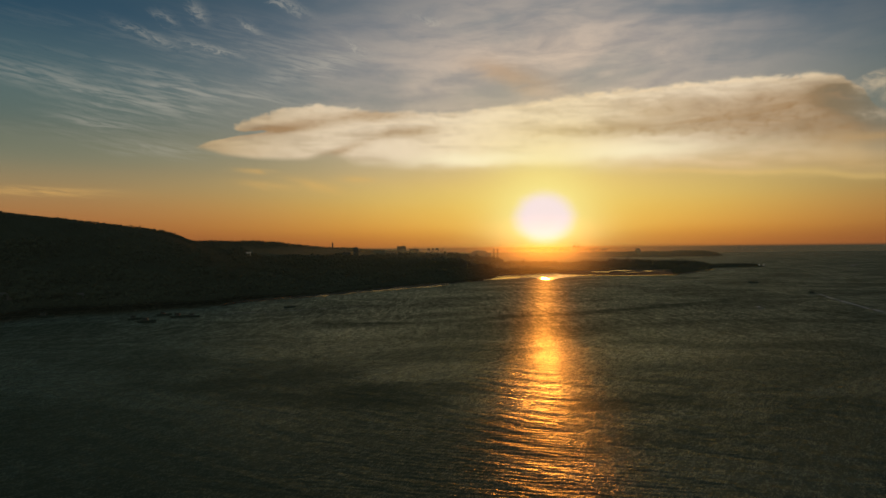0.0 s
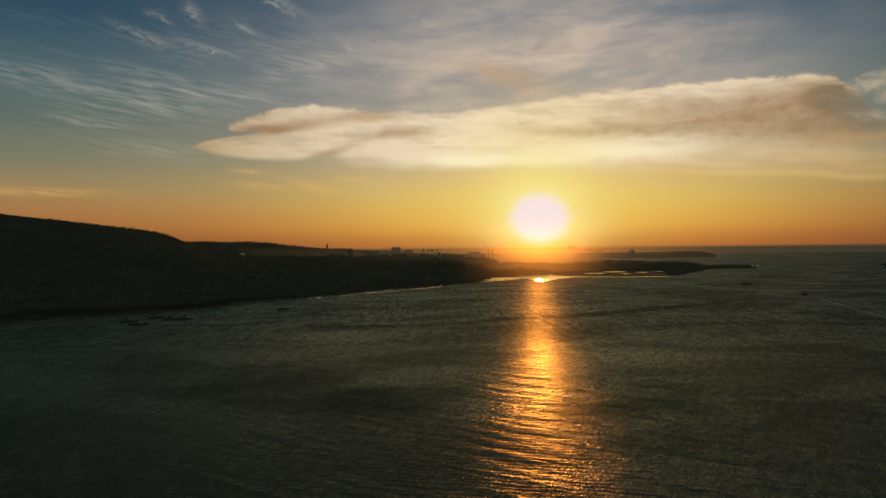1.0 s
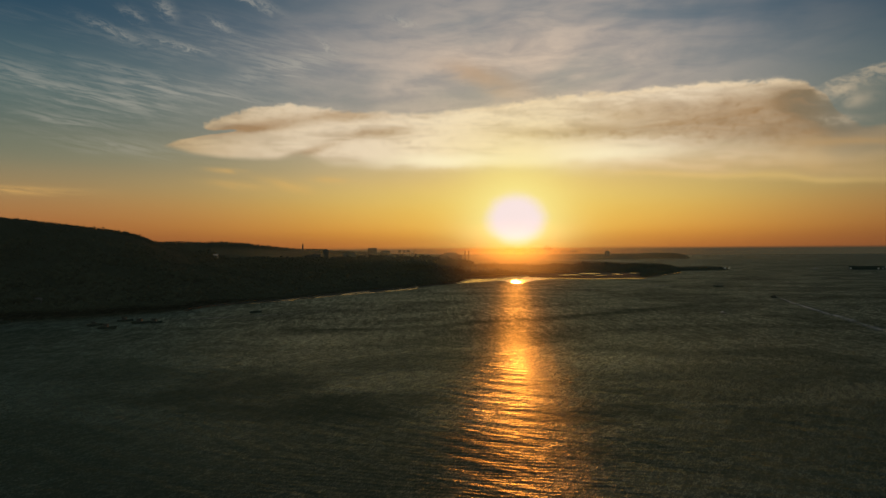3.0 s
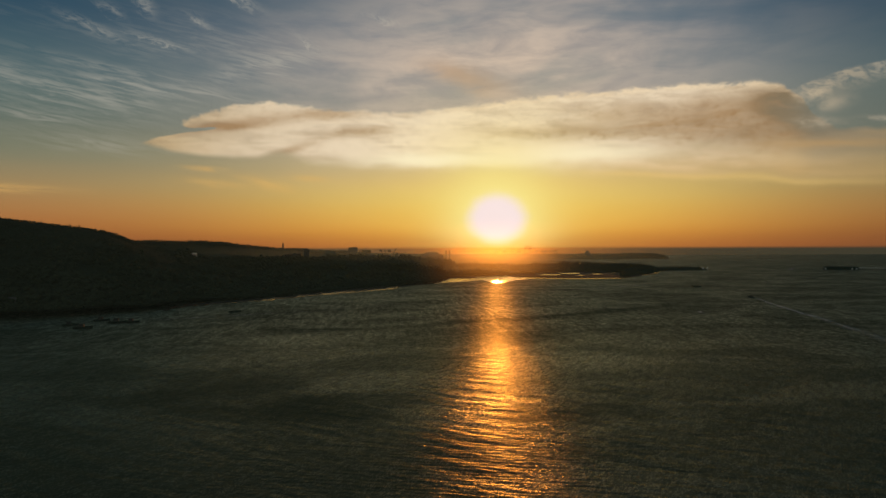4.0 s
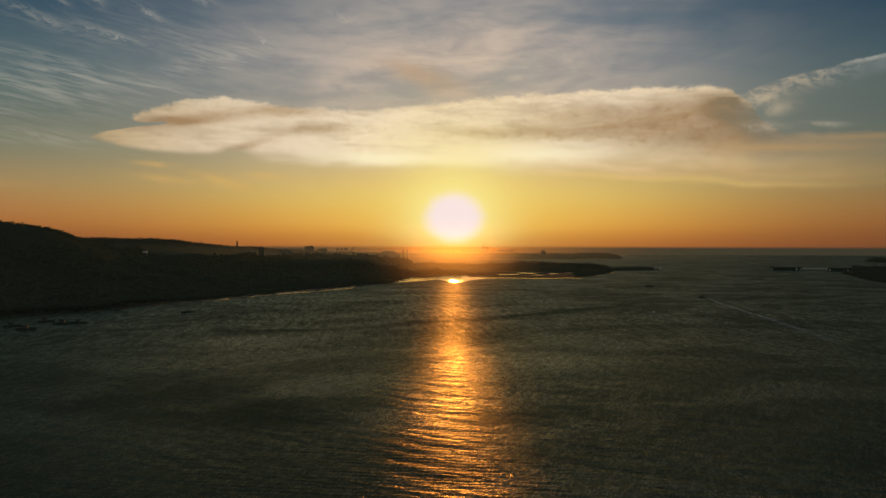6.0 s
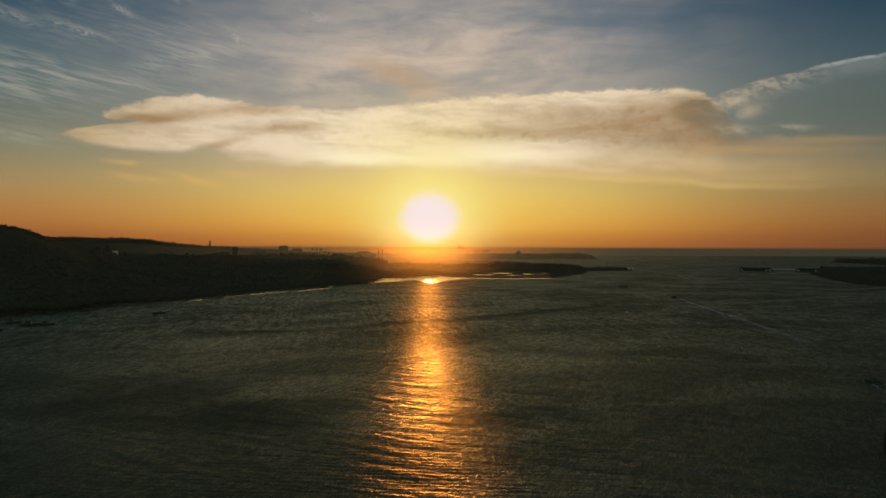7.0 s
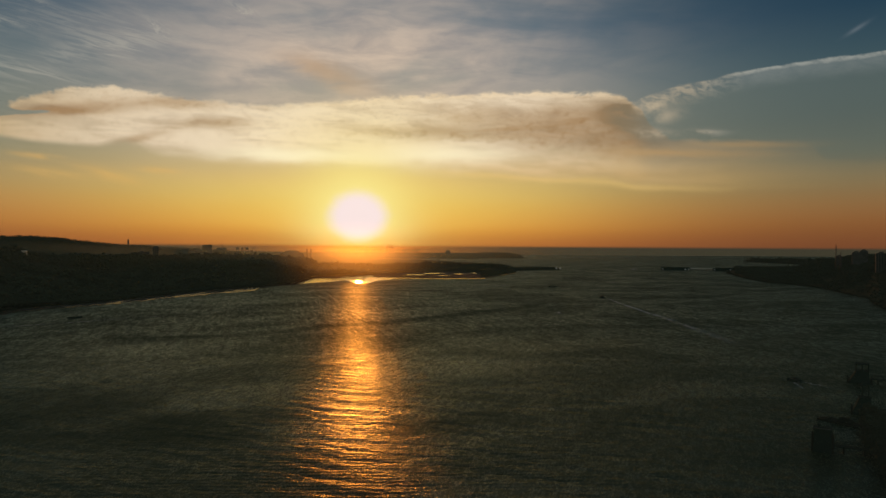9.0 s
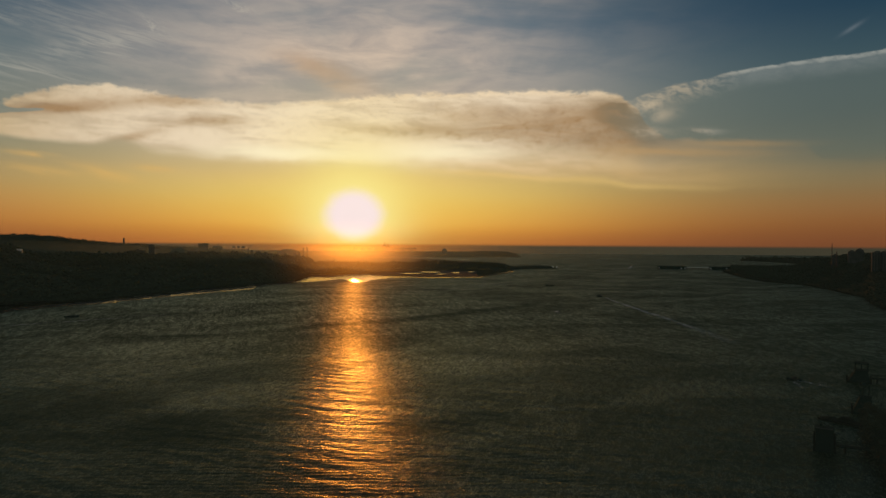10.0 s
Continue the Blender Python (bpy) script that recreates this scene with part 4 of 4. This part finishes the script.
# light roofs on the shore plain
for a, r, w in ((-0.53, 1900, 16), (-3.3, 1890, 11), (-12.1, 1290, 14), (-26.3, 760, 9), (-29.6, 770, 8), (-30.6, 775, 10)):
    p = site(a, r, on_left)
    t = thing("shed", p, -a + 8, "low shed with a pale roof on the shore", "shed")
    part("wall", box(bmesh.new(), -w / 2, w / 2, -4, 4, -1, 4.2), CONCRETE, t)
    bm = bmesh.new()
    vs = [bm.verts.new(c) for c in ((-w / 2 - 0.5, -4.6, 4.2), (w / 2 + 0.5, -4.6, 4.2), (w / 2 + 0.5, 0, 6.4), (-w / 2 - 0.5, 0, 6.4), (w / 2 + 0.5, 4.6, 4.2), (-w / 2 - 0.5, 4.6, 4.2))]
    for q in ((0, 1, 2, 3), (3, 2, 4, 5), (0, 3, 5), (1, 4, 2), (0, 5, 4, 1)):
        bm.faces.new([vs[k] for k in q])
    part("roof", bm, WHITE_PAINT if r > 1200 else CONCRETE, t, "pale metal roof")
    part("door", box(bmesh.new(), -1.2, 1.2, -4.06, -3.9, 0, 2.6), DARK_STEEL, t)

# ---------------- right bank ----------------


def on_right(a, f, r):
    return right_height(a, (r - right_near(a)) / (right_far(a) - right_near(a)), r)


for a, r, w, top, fl in ((43.1, 1500, 12, 54, 13), (43.55, 1505, 12, 57, 14), (44.5, 1240, 13, 54, 13), (45.15, 1230, 14, 56, 14), (45.9, 1200, 12, 53, 12), (47.2, 1150, 14, 55, 13), (42.1, 1540, 9, 47, 8)):
    block_building(a, r, w, 12, top, fl, 4, "dark apartment block on the wooded bank", on_right, extras=((0, w * 0.5, 2.2),))
for a, top in ((41.91, 69), (42.19, 55)):
    p = site(a, 1500, on_right)
    t = thing("mast", p, 0, "thin dark lattice mast on the bank", "mast")
    part("pole", tube(bmesh.new(), 0, 0, -2, top - p.z, 1.1, 0.5, 8), DARK_STEEL, t)
    part("platform", tube(bmesh.new(), 0, 0, top - p.z - 9, top - p.z - 8, 1.7, 1.7, 8), DARK_STEEL, t)
    part("antenna", bar(bmesh.new(), (-1.5, 0, top - p.z - 5), (1.5, 0, top - p.z - 5), 0.6), DARK_STEEL, t)

# harbour mole with two solid heads and an open walkway between
HEADS = (("mole_head", 30.5, 32.5, "dark concrete mole head with pale marker posts"), ("mole_head", 34.1, 35.6, "dark concrete mole head with pale marker posts"))
for name, a0, a1, label in HEADS:
    m = thing(name, polar((a0 + a1) / 2, 2120), -(a0 + a1) / 2, label, "mole", "harbour mole")
    w = radians(a1 - a0) * 2120
    part("wall", box(bmesh.new(), -w / 2, w / 2, -8, 8, -2, 7.5, 0.5), HULL_DARK, m)
    part("parapet", box(bmesh.new(), -w / 2, w / 2, -8, -6.5, 7.5, 9.0), HULL_DARK, m)
    for x in (-w / 2 + 4, w / 2 - 4, w / 2 - 13):
        part("marker_post", box(bmesh.new(), x - 1.6, x + 1.6, -8.6, -8.04, 1.5, 5.0), WHITE_PAINT, m, "pale painted marker board")
m = thing("walkway", polar(33.3, 2120), -33.3, "pale low walkway bridging two mole heads", "walkway", "harbour mole")
w = radians(1.6) * 2120
part("deck", box(bmesh.new(), -w / 2, w / 2, -3, 3, 5.2, 6.4), WHITE_PAINT, m)
for k in range(9):
    x = -w / 2 + (k + 0.5) * w / 9
    part("pier", box(bmesh.new(), x - 0.7, x + 0.7, -2.4, 2.4, -2, 5.2), CONCRETE, m)

# near harbour: landing towers with gangways, launch, raft, tender, wooded quay
def frustum(bm, half0, half1, z0, z1, shift=(0.0, 0.0)):
    """A tapered block; half0, half1: half widths at foot and head."""
    low = [bm.verts.new((sx * half0[0], sy * half0[1], z0)) for sx, sy in ((-1, -1), (1, -1), (1, 1), (-1, 1))]
    top = [bm.verts.new((sx * half1[0] + shift[0], sy * half1[1] + shift[1], z1)) for sx, sy in ((-1, -1), (1, -1), (1, 1), (-1, 1))]
    bm.faces.new(low[::-1])
    bm.faces.new(top)
    for k in range(4):
        bm.faces.new((low[k], low[(k + 1) % 4], top[(k + 1) % 4], top[k]))
    return bm


def gangway(t, x0, length):
    """A narrow walkway on piles from x0 towards the shore (+x)."""
    g = part("gangway", box(bmesh.new(), x0, x0 + length, -1.3, 1.3, 2.0, 2.35), HULL_DARK, t)
    n = int(length / 5.4)
    for k in range(n):
        x = x0 + 3 + k * 5.4
        part("pile", tube(bmesh.new(), x, 0, -3, 2.0, 0.3, 0.3, 8), TIMBER, g)
        for y in (-1.2, 1.2):
            part("baluster", bar(bmesh.new(), (x, y, 2.35), (x, y, 3.4), 0.1), HULL_DARK, g)
    for y in (-1.2, 1.2):
        part("handrail", bar(bmesh.new(), (x0, y, 3.4), (x0 + length, y, 3.4), 0.12), HULL_DARK, g)


def landing_tower(place, turn, s, h, shelter, label):
    """A stepped stage on piles, s wide and h high, with an open shelter or a post frame on top and a gangway to the shore (+x)."""
    t = thing("landing_tower", Vector(place), turn, label, "landing tower", "landing towers")
    part("stage", box(bmesh.new(), -5.4 * s, 5.4 * s, -4.4 * s, 4.4 * s, -0.6, 1.1 * h, 0.15), HULL_DARK, t)
    part("house", frustum(bmesh.new(), (4.9 * s, 4.0 * s), (3.0 * s, 3.0 * s), 1.1 * h, 5.4 * h, (1.2 * s, 0)), HULL_DARK, t)
    part("deck", box(bmesh.new(), -2.2 * s, 4.6 * s, -3.3 * s, 3.3 * s, 5.4 * h, 5.7 * h, 0.06), HULL_DARK, t)
    for x in ((-1.8, 1.2, 4.2) if shelter else (0.0, 3.0)):
        for y in ((-2.9, 2.9) if shelter else (-1.6, 1.6)):
            part("post", bar(bmesh.new(), (x * s, y * s, 5.7 * h), (x * s, y * s, (8.6 if shelter else 9.4) * h), 0.5 * s), HULL_DARK, t)
    if shelter:
        part("canopy", box(bmesh.new(), -2.3 * s, 4.7 * s, -3.4 * s, 3.4 * s, 8.6 * h, 9.0 * h, 0.1), HULL_DARK, t)
    else:
        part("cap", frustum(bmesh.new(), (1.9 * s, 2.0 * s), (0.8 * s, 0.9 * s), 9.4 * h, 10.2 * h, (0.2 * s, 0)), HULL_DARK, t)
    for x in (-5.7, 5.7):
        for y in (-4.7, 0.0, 4.7):
            part("pile", tube(bmesh.new(), x * s, y * s, -3, 2.4 * h, 0.32, 0.28, 10), TIMBER, t)
    gangway(t, 5.0 * s, 40)
    return t


landing_tower((263, 258, 0), -45, 0.82, 1.0, True, "dark stepped landing tower with an open shelter on top")
landing_tower((214, 210, 0), -45, 0.62, 1.12, False, "slim dark landing tower with a tall open post frame")
t = thing("mooring_dolphin", Vector((162, 175, 0)), -44, "dark concrete mooring dolphin with a pale cap edge", "mooring dolphin")
part("pier", frustum(bmesh.new(), (2.5, 2.5), (2.3, 2.3), -1.0, 6.6), HULL_DARK, t)
part("cap", box(bmesh.new(), -2.6, 2.6, -2.6, 2.6, 6.6, 7.2, 0.1), HULL_DARK, t)
part("kerb", box(bmesh.new(), -2.2, 2.2, -2.5, -2.2, 7.2, 7.45, 0.05), CONCRETE, t, "pale worn kerb")
part("bollard", tube(bmesh.new(), -0.9, 1.1, 7.2, 8.0, 0.4, 0.55, 10), HULL_DARK, t)
for x in (-2.7, 2.7):
    for y in (-1.4, 1.4):
        part("fender_pile", tube(bmesh.new(), x, y, -3, 5.4, 0.34, 0.3, 10), TIMBER, t)
gangway(t, 2.5, 28)
boat((236, 268, 0), 118, 6.5, 2.4, "small dark launch moving through its own wash", True, False)
t = thing("raft", Vector((195, 199, 0)), -76, "long low dark raft of floating timber", "raft", "")
for k in range(6):
    part("log", bar(bmesh.new(), (-9 + (k % 3) * 0.5, -2.0 + k * 0.8, 0.35), (9 - (k % 2) * 0.8, -2.0 + k * 0.8, 0.35), 0.75), TIMBER, t)
for x in (-6, 0, 6):
    part("crosspiece", bar(bmesh.new(), (x, -2.4, 0.9), (x, 2.4, 0.9), 0.35), TIMBER, t)
part("net_heap", frustum(bmesh.new(), (2.6, 1.6), (1.2, 0.7), 1.0, 2.4), TIMBER, t)
quay_near = curve_of([view_plan(a, r) for a, r in ((45.6, 262), (46.0, 240), (46.6, 222), (47.6, 206), (52, 190), (68, 165))])
QUAY_FROM, QUAY_TO = view_plan(45.6, 200)[0], view_plan(67.0, 200)[0]
land("quay_ground", "dark wooded point beside the landing", QUAY_FROM, QUAY_TO, 0.25, quay_near, lambda a: 300.0 + (a - QUAY_FROM) * 12, lambda a, f, r: 1.2 * min(1, f * 5) + 0.2, SOIL, 14, 0.3, 21)
rng = random.Random(91)
leafage = []
for k in range(90):
    a = QUAY_FROM + 0.15 + 6.5 * (k / 90) ** 1.3
    p = polar(a, rng.uniform(quay_near(a) - 1, quay_near(a) + 42))
    wide, tall = rng.uniform(2.2, 3.8), rng.uniform(5.5, 10.0)
    for j in range(110):
        th, up = rng.uniform(0, 6.283), rng.random() ** 0.8
        out = wide * math.sqrt(rng.random()) * math.sin(max(0.30, up) * 2.9)
        leafage.append((p.x + math.cos(th) * out, p.y + math.sin(th) * out, 0.4 + up * (tall - 1.2), rng.uniform(0.5, 1.0)))
woods("woods", "dark dense trees on the point beside the landing", leafage, 86, WOODS, 3)
woods("woods", "low dark scrub on the far headland",
      scatter(700, 36.4, 47, lambda a: np.interp(a, [36.2, 40, 48], [3600, 3050, 2800]) + 5, lambda a: 3800.0, lambda a, f, r: 10.0 * math.sin(min(1, f * 2) * 1.57) + 1, 95, (4, 7), 1.5), 96, WOODS, 4)

# ---------------- sheets standing in for haze and glare over the river mouth ---


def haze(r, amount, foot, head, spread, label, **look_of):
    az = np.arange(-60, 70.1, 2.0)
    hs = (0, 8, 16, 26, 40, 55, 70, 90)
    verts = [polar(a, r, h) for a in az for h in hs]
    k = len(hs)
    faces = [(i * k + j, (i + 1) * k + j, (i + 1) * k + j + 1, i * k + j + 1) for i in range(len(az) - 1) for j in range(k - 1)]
    ob = mesh_object("haze_sheet", verts, faces, haze_material(amount, foot, head, spread, **look_of), True)
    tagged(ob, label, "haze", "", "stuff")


# no mist bank: a pale sheet added to lift the blacks of the whole view
haze(130, 0.052, (-20.0, -10.0), (88.0, 60.0), 1.0, "faint diffuse sheet added to lift the dark tones", sides=(-66.0, -60.0, 66.0, 72.0), front=1.0)
# sheets added to put the sunset glow and haze over water and land
haze(650, 0.020, (6.0, 34.0), (84.0, 52.0), 0.06, "thin sheet standing in for glare and haze towards the sun")
haze(1560, 0.12, (-2.0, 8.0), (62.0, 40.0), 0.92, "thin sheet standing in for haze over the low shore", sides=(-12.0, 5.0, 9.0, 18.0))
haze(2250, 0.24, (-2.0, 10.0), (72.0, 44.0), 0.92, "sheet standing in for haze over the shore plain", sides=(-26.0, 3.0, 7.0, 26.0))
haze(3350, 0.12, (-2.0, 10.0), (70.0, 44.0), 0.92, "sheet standing in for haze before the harbour land", sides=(-30.0, 2.0, 10.0, 40.0))
